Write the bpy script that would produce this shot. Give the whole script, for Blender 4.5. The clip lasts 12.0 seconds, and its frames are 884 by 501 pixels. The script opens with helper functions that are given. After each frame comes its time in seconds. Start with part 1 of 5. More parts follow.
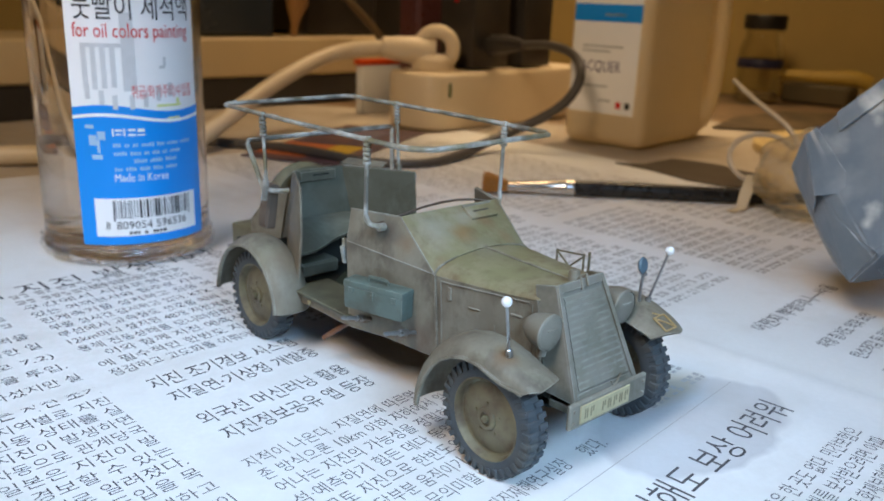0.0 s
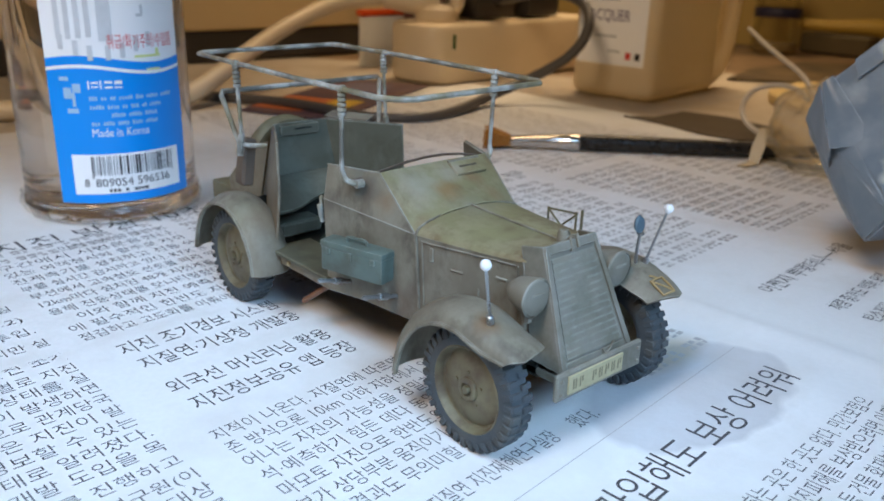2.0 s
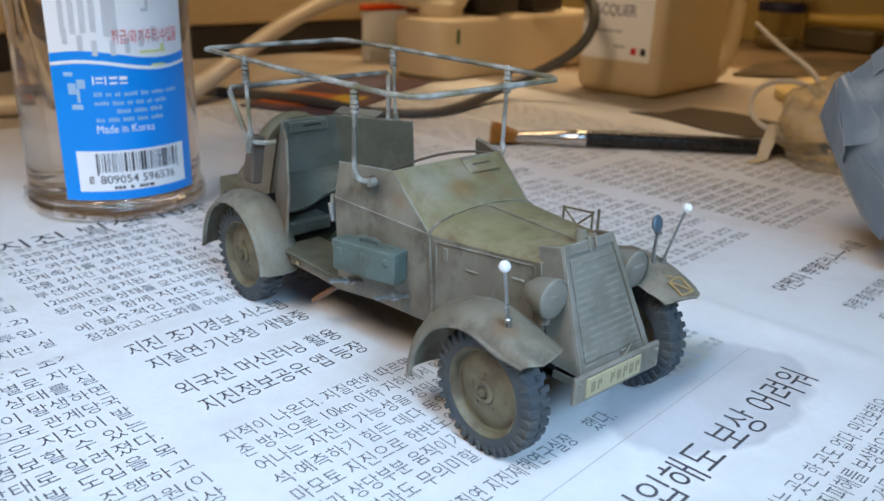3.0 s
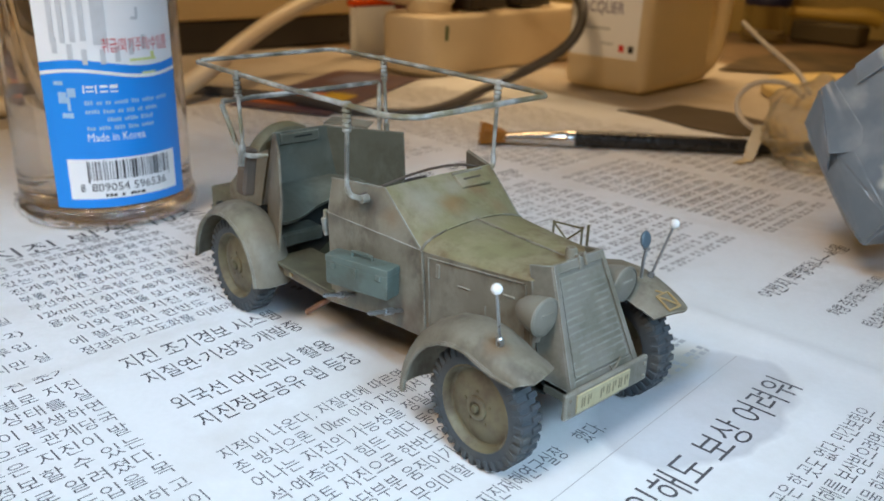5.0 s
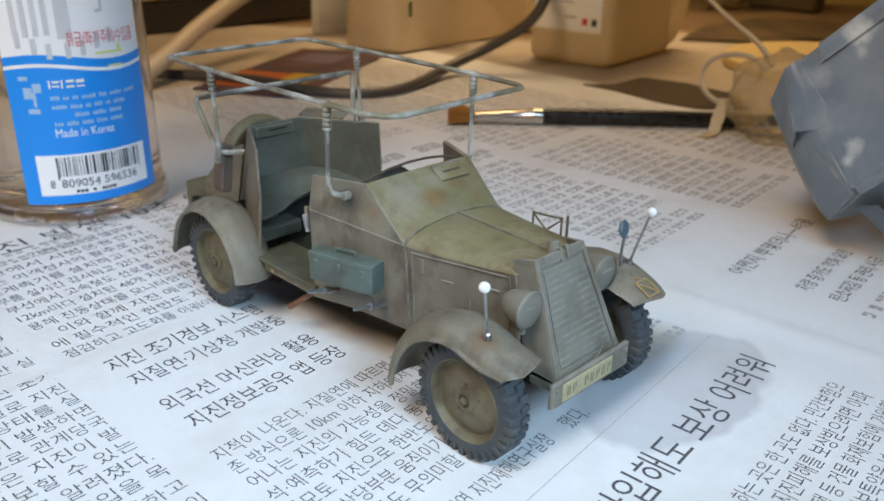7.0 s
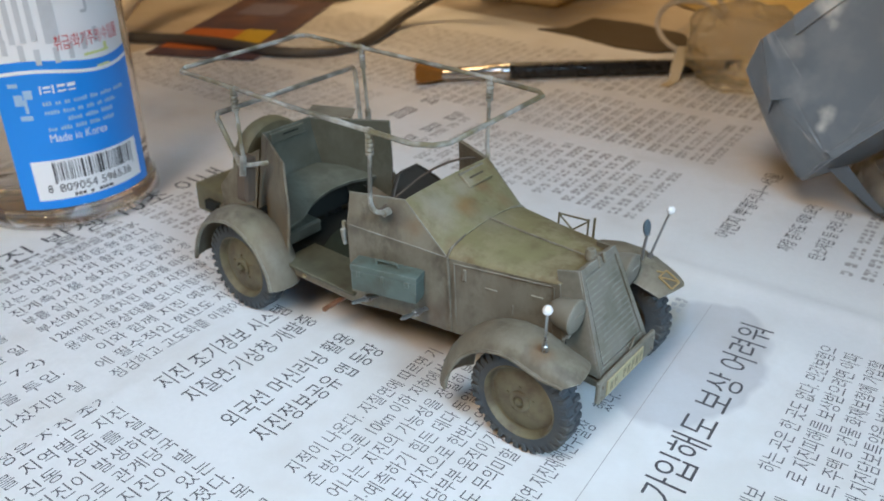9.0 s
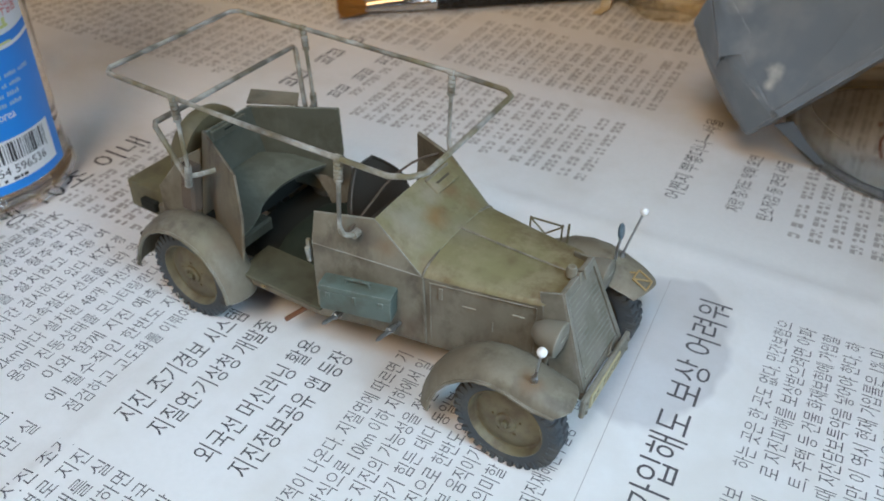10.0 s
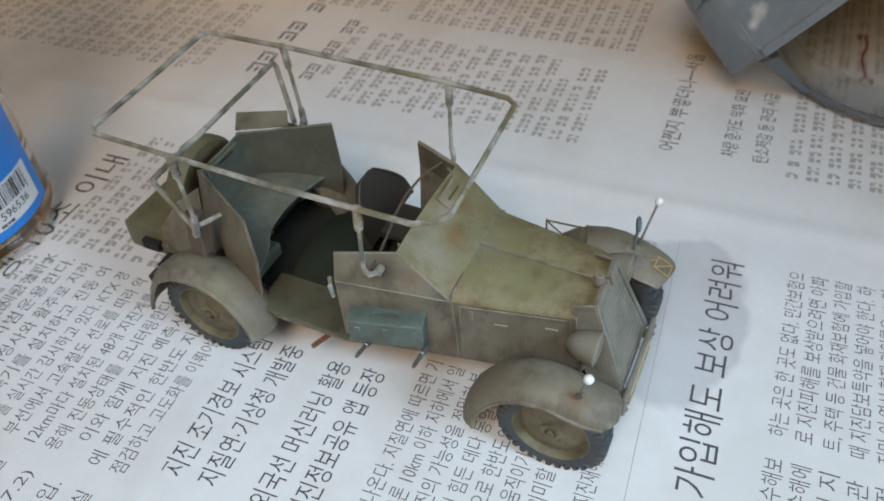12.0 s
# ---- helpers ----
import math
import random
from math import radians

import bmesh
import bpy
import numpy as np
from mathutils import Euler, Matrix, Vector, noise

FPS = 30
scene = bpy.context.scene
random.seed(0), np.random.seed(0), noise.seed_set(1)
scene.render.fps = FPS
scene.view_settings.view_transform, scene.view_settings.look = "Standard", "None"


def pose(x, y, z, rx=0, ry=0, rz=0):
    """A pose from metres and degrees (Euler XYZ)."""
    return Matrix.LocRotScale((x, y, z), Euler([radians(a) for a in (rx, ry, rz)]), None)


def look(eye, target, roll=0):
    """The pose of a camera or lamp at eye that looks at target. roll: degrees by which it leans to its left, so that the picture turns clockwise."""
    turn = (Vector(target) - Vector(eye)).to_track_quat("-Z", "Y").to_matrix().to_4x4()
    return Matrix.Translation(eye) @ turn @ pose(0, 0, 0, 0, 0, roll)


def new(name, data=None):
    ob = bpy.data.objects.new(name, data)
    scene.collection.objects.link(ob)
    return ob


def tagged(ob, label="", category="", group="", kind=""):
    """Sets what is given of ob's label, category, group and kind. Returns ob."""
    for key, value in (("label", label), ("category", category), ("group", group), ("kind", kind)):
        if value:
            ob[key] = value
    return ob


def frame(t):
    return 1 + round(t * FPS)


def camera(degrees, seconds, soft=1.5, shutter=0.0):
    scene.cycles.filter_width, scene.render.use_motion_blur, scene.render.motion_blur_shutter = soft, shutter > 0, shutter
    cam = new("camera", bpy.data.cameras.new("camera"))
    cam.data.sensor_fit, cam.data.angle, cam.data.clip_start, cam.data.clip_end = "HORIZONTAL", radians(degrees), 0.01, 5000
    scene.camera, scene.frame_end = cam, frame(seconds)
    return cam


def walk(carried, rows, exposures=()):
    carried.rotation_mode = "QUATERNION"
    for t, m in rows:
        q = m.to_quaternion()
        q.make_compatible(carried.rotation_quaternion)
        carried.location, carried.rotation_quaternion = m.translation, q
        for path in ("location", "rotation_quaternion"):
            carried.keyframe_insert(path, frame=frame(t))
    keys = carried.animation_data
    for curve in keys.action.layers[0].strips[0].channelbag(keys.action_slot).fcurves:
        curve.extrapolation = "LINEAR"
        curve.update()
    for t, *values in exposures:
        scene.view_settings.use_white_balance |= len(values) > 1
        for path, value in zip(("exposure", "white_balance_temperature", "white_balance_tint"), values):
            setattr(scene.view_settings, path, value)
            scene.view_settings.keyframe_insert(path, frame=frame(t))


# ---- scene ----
cam = camera(56.34, 12.0, soft=1.7)
cam.data.dof.use_dof, cam.data.dof.focus_distance, cam.data.dof.aperture_fstop = True, 0.158, 30
PATH = [
    (0, (0.13623, -0.12313, 0.08589), (-0.00412, 0.00685, 0.02750), 2.17),
    (0.5, (0.13881, -0.12074, 0.08645), (-0.00208, 0.00815, 0.02699), 2.43),
    (1, (0.13698, -0.11683, 0.08372), (-0.00269, 0.01075, 0.01877), 1.83),
    (1.5, (0.13198, -0.11237, 0.08236), (-0.00764, 0.01375, 0.01453), 1.75),
    (2, (0.13229, -0.11094, 0.08311), (-0.00759, 0.01452, 0.01461), 1.77),
    (2.5, (0.13066, -0.11100, 0.08230), (-0.00836, 0.01452, 0.01219), 1.89),
    (3, (0.12827, -0.11112, 0.08296), (-0.01118, 0.01417, 0.01329), 1.82),
    (5, (0.12785, -0.11196, 0.08874), (-0.00890, 0.01484, 0.01648), 1.88),
    (5.5, (0.12744, -0.11259, 0.08930), (-0.00773, 0.01544, 0.01625), 1.93),
    (6, (0.12708, -0.11446, 0.09021), (-0.00771, 0.01337, 0.01612), 1.77),
    (6.5, (0.12616, -0.11521, 0.09192), (-0.00734, 0.01299, 0.01613), 1.57),
    (7, (0.12544, -0.11467, 0.09395), (-0.00331, 0.01645, 0.01503), 1.13),
    (9, (0.10856, -0.13050, 0.11527), (-0.00076, 0.00590, 0.01809), 0.07),
    (9.5, (0.10282, -0.12964, 0.12654), (0.00404, 0.00570, 0.01733), -0.60),
    (10, (0.08469, -0.12142, 0.13495), (0.00362, 0.01526, 0.01352), 1.57),
    (10.5, (0.07782, -0.12131, 0.14509), (-0.00289, 0.01097, 0.01864), 0.43),
    (11, (0.07580, -0.11871, 0.15192), (0.00232, 0.01189, 0.01946), -0.79),
    (11.5, (0.06965, -0.11462, 0.15324), (0.00242, 0.01303, 0.01473), -3.50),
    (12, (0.06719, -0.11185, 0.15309), (0.00042, 0.01464, 0.01330), -4.37),
]
EXPOSURES = [(0.0, 0.12, 5850, 10), (2.5, 0.08, 5700, 10), (5.5, 0.10, 6320, 10), (7.0, 0.06, 6280, 10), (9.0, -0.04, 6350, 10), (10.5, -0.14, 6550, 10), (12.0, -0.18, 6650, 10)]
walk(cam, [(t, look(eye, target, roll)) for t, eye, target, roll in PATH], EXPOSURES)

# ---- world, lamps ----
K = 1 / 35  # the kit is 1:35; lengths below are in its metres
world = bpy.data.worlds.new("world")
scene.world = world
world.use_nodes = True
world.node_tree.nodes["Background"].inputs[0].default_value = (1.0, 0.62, 0.30, 1)
world.node_tree.nodes["Background"].inputs[1].default_value = 0.02


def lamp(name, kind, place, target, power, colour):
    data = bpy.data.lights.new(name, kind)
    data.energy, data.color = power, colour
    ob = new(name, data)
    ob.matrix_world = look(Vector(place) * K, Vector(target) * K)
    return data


# unseen cool lamp on the camera side, added to light paper and flank
cool_near = lamp("cool_near_light", "AREA", (2.4, -9.5, 14), (1.5, -2.0, 0), 0.25, (0.475, 0.745, 1.0))
cool_near.shape, cool_near.size, cool_near.spread = "DISK", 0.42, radians(40)
# unseen cool key from the peg shadows' direction; no window is built
front_key = lamp("front_key_light", "AREA", (14.7, -4.0, 10.6), (2.2, -2.5, 0), 0.262, (0.53, 0.75, 0.98))
front_key.shape, front_key.size, front_key.spread = "DISK", 0.20, radians(47)
# unseen warm lamp, set low behind the camera to brighten upright faces
room = lamp("warm_room_light", "AREA", (4, -18, 22), (-6, 8, 0), 3.3, (1.0, 0.675, 0.36))
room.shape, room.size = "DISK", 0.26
# added warm fill over the background; no shelf or lamp stands there
back_fill = lamp("back_fill_light", "AREA", (-11, 17, 20), (-9.5, 14, 0), 0.57, (1.0, 0.66, 0.33))
back_fill.shape, back_fill.size, back_fill.spread = "DISK", 0.3, radians(62)

# ---- materials ----


def mat(name, colour, rough=0.5, metal=0.0, second=None, scale=400.0, mix=0.5, bump=0.15, stain=None, stain_scale=60.0,
        stain_amount=0.5, spec=0.5, detail=6.0, streak=None, bump_scale=None, run=1.0, edge=None, dust=None, spots=()):
    """A surface with grain at one scale, stains at a larger one, and fine relief; metres."""
    m = bpy.data.materials.new(name)
    m.use_nodes = True
    nt = m.node_tree
    n, l = nt.nodes, nt.links
    bsdf = n["Principled BSDF"]
    tc = n.new("ShaderNodeTexCoord")
    src = tc.outputs["Object"]
    if streak:
        mp = n.new("ShaderNodeMapping")
        mp.inputs["Scale"].default_value = streak
        l.new(src, mp.inputs[0])
        src = mp.outputs[0]
    fine = n.new("ShaderNodeTexNoise")
    fine.inputs["Scale"].default_value, fine.inputs["Detail"].default_value = scale, detail
    l.new(src, fine.inputs["Vector"])
    second = second or tuple(c * 0.8 for c in colour)
    ramp = n.new("ShaderNodeMapRange")
    ramp.inputs[1].default_value, ramp.inputs[2].default_value = 0.5 - 0.25 / max(mix, 0.05), 0.5 + 0.25 / max(mix, 0.05)
    l.new(fine.outputs[0], ramp.inputs[0])
    blend = n.new("ShaderNodeMix")
    blend.data_type = "RGBA"
    blend.inputs[6].default_value, blend.inputs[7].default_value = (*colour, 1), (*second, 1)
    l.new(ramp.outputs[0], blend.inputs[0])
    out = blend.outputs[2]
    if stain:
        big = n.new("ShaderNodeTexNoise")
        big.inputs["Scale"].default_value, big.inputs["Detail"].default_value = stain_scale, 4.0
        big.inputs["Roughness"].default_value = 0.65
        runs = n.new("ShaderNodeMapping")
        runs.inputs["Scale"].default_value = (1, 1, run)
        l.new(tc.outputs["Object"], runs.inputs[0])
        l.new(runs.outputs[0], big.inputs["Vector"])
        cut = n.new("ShaderNodeMapRange")
        cut.inputs[1].default_value, cut.inputs[2].default_value = 0.46, 0.63
        cut.inputs[4].default_value = stain_amount
        l.new(big.outputs[0], cut.inputs[0])
        over = n.new("ShaderNodeMix")
        over.data_type = "RGBA"
        over.inputs[7].default_value = (*stain, 1)
        l.new(cut.outputs[0], over.inputs[0])
        l.new(out, over.inputs[6])
        out = over.outputs[2]
    if dust:
        pale = n.new("ShaderNodeTexNoise")
        pale.inputs["Scale"].default_value, pale.inputs["Detail"].default_value = 150, 8
        pale.inputs["Roughness"].default_value = 0.7
        place = n.new("ShaderNodeMapping")
        place.inputs["Location"].default_value, place.inputs["Scale"].default_value = (3, 1, 2), (1, 1, 0.6)
        l.new(tc.outputs["Object"], place.inputs[0])
        l.new(place.outputs[0], pale.inputs["Vector"])
        much = n.new("ShaderNodeMapRange")
        much.inputs[1].default_value, much.inputs[2].default_value, much.inputs[4].default_value = 0.47, 0.60, 0.75
        l.new(pale.outputs[0], much.inputs[0])
        veil = n.new("ShaderNodeMix")
        veil.data_type = "RGBA"
        veil.inputs[7].default_value = (*dust, 1)
        l.new(much.outputs[0], veil.inputs[0])
        l.new(out, veil.inputs[6])
        out = veil.outputs[2]
    for x, y, z, r, tone, amount in spots:  # rust, dirt and pale patches at known places
        shake = n.new("ShaderNodeTexNoise")
        shake.inputs["Scale"].default_value, shake.inputs["Detail"].default_value = 220, 4
        l.new(tc.outputs["Object"], shake.inputs["Vector"])
        moved = n.new("ShaderNodeVectorMath")
        moved.operation = "MULTIPLY_ADD"
        moved.inputs[1].default_value = (r * K * 1.3,) * 3
        l.new(shake.outputs["Color"], moved.inputs[0])
        l.new(tc.outputs["Object"], moved.inputs[2])
        away = n.new("ShaderNodeVectorMath")
        away.operation = "DISTANCE"
        away.inputs[1].default_value = ((x + 0.65 * r) * K, (y + 0.65 * r) * K, (z + 0.65 * r) * K)
        l.new(moved.outputs[0], away.inputs[0])
        fade = n.new("ShaderNodeMapRange")
        fade.inputs[1].default_value, fade.inputs[2].default_value, fade.inputs[4].default_value = r * K, r * K * 0.2, amount
        l.new(away.outputs["Value"], fade.inputs[0])
        mark = n.new("ShaderNodeMix")
        mark.data_type = "RGBA"
        mark.inputs[7].default_value = (*tone, 1)
        l.new(fade.outputs[0], mark.inputs[0])
        l.new(out, mark.inputs[6])
        out = mark.outputs[2]
    if edge:  # paint rubbed off the edges; on the tape, a painted ridge highlight
        soft = n.new("ShaderNodeBevel")
        soft.samples, soft.inputs["Radius"].default_value = 4, 0.0005
        flat = n.new("ShaderNodeNewGeometry")
        dot = n.new("ShaderNodeVectorMath")
        dot.operation = "DOT_PRODUCT"
        l.new(soft.outputs[0], dot.inputs[0])
        l.new(flat.outputs["Normal"], dot.inputs[1])
        rub = n.new("ShaderNodeMapRange")
        rub.inputs[1].default_value, rub.inputs[2].default_value = 0.985, 0.80
        rub.inputs[4].default_value = 1.0
        l.new(dot.outputs["Value"], rub.inputs[0])
        chip = n.new("ShaderNodeTexNoise")
        chip.inputs["Scale"].default_value, chip.inputs["Detail"].default_value = 260, 5
        l.new(tc.outputs["Object"], chip.inputs["Vector"])
        some = n.new("ShaderNodeMapRange")
        some.inputs[1].default_value, some.inputs[2].default_value = 0.40, 0.58
        some.inputs[4].default_value = 0.75
        l.new(chip.outputs[0], some.inputs[0])
        both = n.new("ShaderNodeMath")
        both.operation = "MULTIPLY"
        l.new(rub.outputs[0], both.inputs[0])
        l.new(some.outputs[0], both.inputs[1])
        worn = n.new("ShaderNodeMix")
        worn.data_type = "RGBA"
        worn.inputs[7].default_value = (*edge, 1)
        l.new(both.outputs[0], worn.inputs[0])
        l.new(out, worn.inputs[6])
        out = worn.outputs[2]
    l.new(out, bsdf.inputs["Base Color"])
    bsdf.inputs["Metallic"].default_value = metal
    bsdf.inputs["Specular IOR Level"].default_value = spec
    vary = n.new("ShaderNodeMapRange")
    vary.inputs[3].default_value, vary.inputs[4].default_value = max(rough - 0.1, 0.02), min(rough + 0.1, 1.0)
    l.new(fine.outputs[0], vary.inputs[0])
    l.new(vary.outputs[0], bsdf.inputs["Roughness"])
    if bump:
        relief = fine
        if bump_scale:
            relief = n.new("ShaderNodeTexNoise")
            relief.inputs["Scale"].default_value = bump_scale
            relief.inputs["Detail"].default_value = 5
            l.new(tc.outputs["Object"], relief.inputs["Vector"])
        b = n.new("ShaderNodeBump")
        b.inputs["Strength"].default_value, b.inputs["Distance"].default_value = bump, 0.0004
        l.new(relief.outputs[0], b.inputs["Height"])
        l.new(b.outputs[0], bsdf.inputs["Normal"])
    return m


def clear(name, colour, rough=0.02, ior=1.45, bump=0.0, bump_scale=60.0, thin=0.0):
    m = bpy.data.materials.new(name)
    m.use_nodes = True
    nt = m.node_tree
    b = nt.nodes["Principled BSDF"]
    b.inputs["Base Color"].default_value = (*colour, 1)
    b.inputs["Roughness"].default_value = rough
    b.inputs["IOR"].default_value = ior
    b.inputs["Transmission Weight"].default_value = 1.0
    if thin:
        see = nt.nodes.new("ShaderNodeBsdfTransparent")
        see.inputs[0].default_value = (*colour, 1)
        mixer = nt.nodes.new("ShaderNodeMixShader")
        mixer.inputs[0].default_value = thin
        nt.links.new(b.outputs[0], mixer.inputs[1])
        nt.links.new(see.outputs[0], mixer.inputs[2])
        nt.links.new(mixer.outputs[0], nt.nodes["Material Output"].inputs[0])
    if bump:
        no = nt.nodes.new("ShaderNodeTexNoise")
        no.inputs["Scale"].default_value = bump_scale
        tc = nt.nodes.new("ShaderNodeTexCoord")
        nt.links.new(tc.outputs["Object"], no.inputs["Vector"])
        bp = nt.nodes.new("ShaderNodeBump")
        bp.inputs["Strength"].default_value, bp.inputs["Distance"].default_value = bump, 0.002
        nt.links.new(no.outputs[0], bp.inputs["Height"])
        nt.links.new(bp.outputs[0], b.inputs["Normal"])
    return m


def translucent(m, colour, amount):
    """Lets light through a thin sheet."""
    nt = m.node_tree
    out = nt.nodes["Material Output"]
    t = nt.nodes.new("ShaderNodeBsdfTranslucent")
    t.inputs[0].default_value = (*colour, 1)
    mixer = nt.nodes.new("ShaderNodeMixShader")
    mixer.inputs[0].default_value = amount
    nt.links.new(nt.nodes["Principled BSDF"].outputs[0], mixer.inputs[1])
    nt.links.new(t.outputs[0], mixer.inputs[2])
    nt.links.new(mixer.outputs[0], out.inputs[0])
    return m


RUST, SOOT = (0.165, 0.098, 0.042), (0.045, 0.034, 0.026)
PAINT_SPOTS = ((1.60, -0.80, 0.90, 0.11, RUST, 0.65), (0.17, -0.62, 1.33, 0.13, SOOT, 0.8), (0.30, -0.57, 1.26, 0.12, RUST, 0.5), (-0.15, -0.70, 1.18, 0.12, SOOT, 0.5),
               (1.05, -0.80, 0.95, 0.22, (0.17, 0.13, 0.085), 0.6), (-1.2, -0.88, 0.85, 0.22, (0.16, 0.15, 0.09), 0.6), (0.45, -0.50, 0.55, 0.22, (0.10, 0.065, 0.04), 0.6),
               (-1.05, -0.66, 0.85, 0.25, (0.15, 0.11, 0.065), 0.7))
TOP_SPOTS = ((0.44, -0.08, 1.30, 0.14, (0.20, 0.12, 0.045), 0.85), (0.38, 0.22, 1.33, 0.12, RUST, 0.8), (0.34, -0.30, 1.32, 0.22, (0.27, 0.245, 0.19), 0.85), (0.30, 0.05, 1.38, 0.16, (0.26, 0.235, 0.18), 0.7),
             (0.52, 0.30, 1.22, 0.12, (0.19, 0.12, 0.05), 0.7),
             (0.65, 0.0, 1.24, 0.2, (0.20, 0.185, 0.13), 0.6), (1.0, -0.25, 1.17, 0.25, (0.21, 0.20, 0.10), 0.6), (0.55, -0.40, 1.13, 0.10, RUST, 0.6))
PAINT = mat("field_grey_paint", (0.145, 0.125, 0.087), 0.62, second=(0.184, 0.166, 0.124), scale=260, mix=0.7, bump=0.12,
            stain=(0.080, 0.066, 0.045), stain_scale=110, stain_amount=0.8, bump_scale=2500, run=0.45, edge=(0.30, 0.29, 0.24), dust=(0.206, 0.190, 0.141), spots=PAINT_SPOTS)
TOP = mat("olive_paint", (0.168, 0.148, 0.066), 0.60, second=(0.196, 0.179, 0.094), scale=240, mix=0.6, bump=0.12,
          stain=(0.120, 0.080, 0.036), stain_scale=95, stain_amount=0.85, bump_scale=2500, edge=(0.31, 0.30, 0.20), dust=(0.235, 0.208, 0.125), spots=TOP_SPOTS)
FRONT = mat("grey_green_paint", (0.172, 0.159, 0.120), 0.62, second=(0.198, 0.184, 0.145), scale=300, mix=0.5, bump=0.12,
            stain=(0.100, 0.095, 0.068), stain_scale=95, stain_amount=0.7, bump_scale=2500, edge=(0.33, 0.34, 0.30), dust=(0.187, 0.174, 0.146))
# darker, greener tone for the rear cell's inner faces
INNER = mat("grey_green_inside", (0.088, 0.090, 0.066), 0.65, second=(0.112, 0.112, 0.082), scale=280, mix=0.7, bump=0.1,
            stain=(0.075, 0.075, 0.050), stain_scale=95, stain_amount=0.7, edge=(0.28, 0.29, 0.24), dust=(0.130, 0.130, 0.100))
WORN = mat("rubbed_olive", (0.150, 0.140, 0.070), 0.6, second=(0.110, 0.098, 0.060), scale=200, mix=0.9, bump=0.12,
           stain=(0.075, 0.060, 0.035), stain_scale=90, stain_amount=0.6)
RUSTY = mat("rusty_paint", (0.078, 0.058, 0.042), 0.7, second=(0.115, 0.084, 0.060), scale=300, mix=0.9, bump=0.2)
TEAL = mat("blue_green_paint", (0.075, 0.108, 0.092), 0.55, second=(0.108, 0.140, 0.122), scale=300, mix=0.8, bump=0.15,
           stain=(0.070, 0.080, 0.060), stain_scale=140, stain_amount=0.8, edge=(0.24, 0.27, 0.24))
RUBBER = mat("tyre_rubber", (0.0368, 0.0462, 0.0546), 0.75, second=(0.0640, 0.0739, 0.0810), scale=500, mix=0.6, bump=0.25,
             stain=(0.105, 0.100, 0.080), stain_scale=160, stain_amount=0.4)
WIRE = mat("dry_brushed_wire", (0.125, 0.12, 0.10), 0.5, metal=0.0, second=(0.42, 0.42, 0.385), scale=190, mix=2.2, bump=0.25,
           stain=(0.16, 0.135, 0.06), stain_scale=110, stain_amount=0.8)
STEEL = mat("bare_steel", (0.42, 0.44, 0.45), 0.3, metal=0.9, second=(0.30, 0.31, 0.31), scale=500)
# near-black for dark parts and for the shade inside the cabin
DARK = mat("near_black_and_shade", (0.016, 0.018, 0.016), 0.7, second=(0.028, 0.030, 0.026), scale=300, spec=0.15)
TREAD = mat("rubbed_floor_plate", (0.105, 0.105, 0.066), 0.65, second=(0.075, 0.075, 0.050), scale=220, mix=0.9, bump=0.12, stain=(0.05, 0.045, 0.03), stain_scale=130, stain_amount=0.7, edge=(0.26, 0.26, 0.19))
# dark tone painted for the shade in the vision slot
SHADE = mat("slot_shade", (0.060, 0.050, 0.034), 0.8, second=(0.085, 0.070, 0.048), scale=500)
BROWN = mat("dark_brown_leather", (0.028, 0.027, 0.022), 0.55, second=(0.042, 0.038, 0.031), scale=400, mix=0.7)
DISC = mat("wheel_disc_paint", (0.172, 0.152, 0.086), 0.6, second=(0.122, 0.110, 0.068), scale=260, mix=0.9, bump=0.15,
           stain=(0.085, 0.062, 0.038), stain_scale=170, stain_amount=0.8)
SIGN = mat("ochre_decal", (0.42, 0.30, 0.13), 0.6, second=(0.30, 0.21, 0.10), scale=700, mix=0.9)
COPPER = mat("copper_brown", (0.22, 0.10, 0.05), 0.5, second=(0.12, 0.06, 0.035), scale=500, mix=0.8)
BALL = mat("white_plastic", (0.80, 0.82, 0.82), 0.35, second=(0.72, 0.74, 0.74), scale=900)
CREAM = mat("cream_decal", (0.42, 0.37, 0.22), 0.6, second=(0.33, 0.29, 0.17), scale=600, mix=0.8)
INK_CAR = mat("dark_decal", (0.22, 0.19, 0.11), 0.6)
TILE = mat("mirror_paint", (0.060, 0.100, 0.130), 0.4, second=(0.10, 0.14, 0.165), scale=500)

# ---- shaping ----
BASE = {}


def finish(bm, name, material, origin, angle=35):
    for v in bm.verts:
        v.co = (v.co - origin) * K
    me = bpy.data.meshes.new(name)
    bm.to_mesh(me)
    bm.free()
    me.materials.append(material)
    for p in me.polygons:
        p.use_smooth = True
    me.set_sharp_from_angle(angle=radians(angle))
    return me


def thing(name, base, label, category, group="", kind=""):
    ob = new(name)
    ob.empty_display_size = 0.005
    ob.location = Vector(base) * K
    BASE[ob.name] = Vector(base)
    return tagged(ob, label, category, group, kind)


def part(name, bm, material, parent, label="", angle=35):
    origin = BASE[parent.name]
    ob = new(name, finish(bm, name, material, origin, angle))
    ob.parent = parent
    BASE[ob.name] = origin
    return tagged(ob, label)


def solid(name, bm, material, base, label, category, group="", kind="", angle=35):
    """A thing of one mesh."""
    ob = new(name, finish(bm, name, material, Vector(base), angle))
    ob.location = Vector(base) * K
    BASE[ob.name] = Vector(base)
    return tagged(ob, label, category, group, kind)


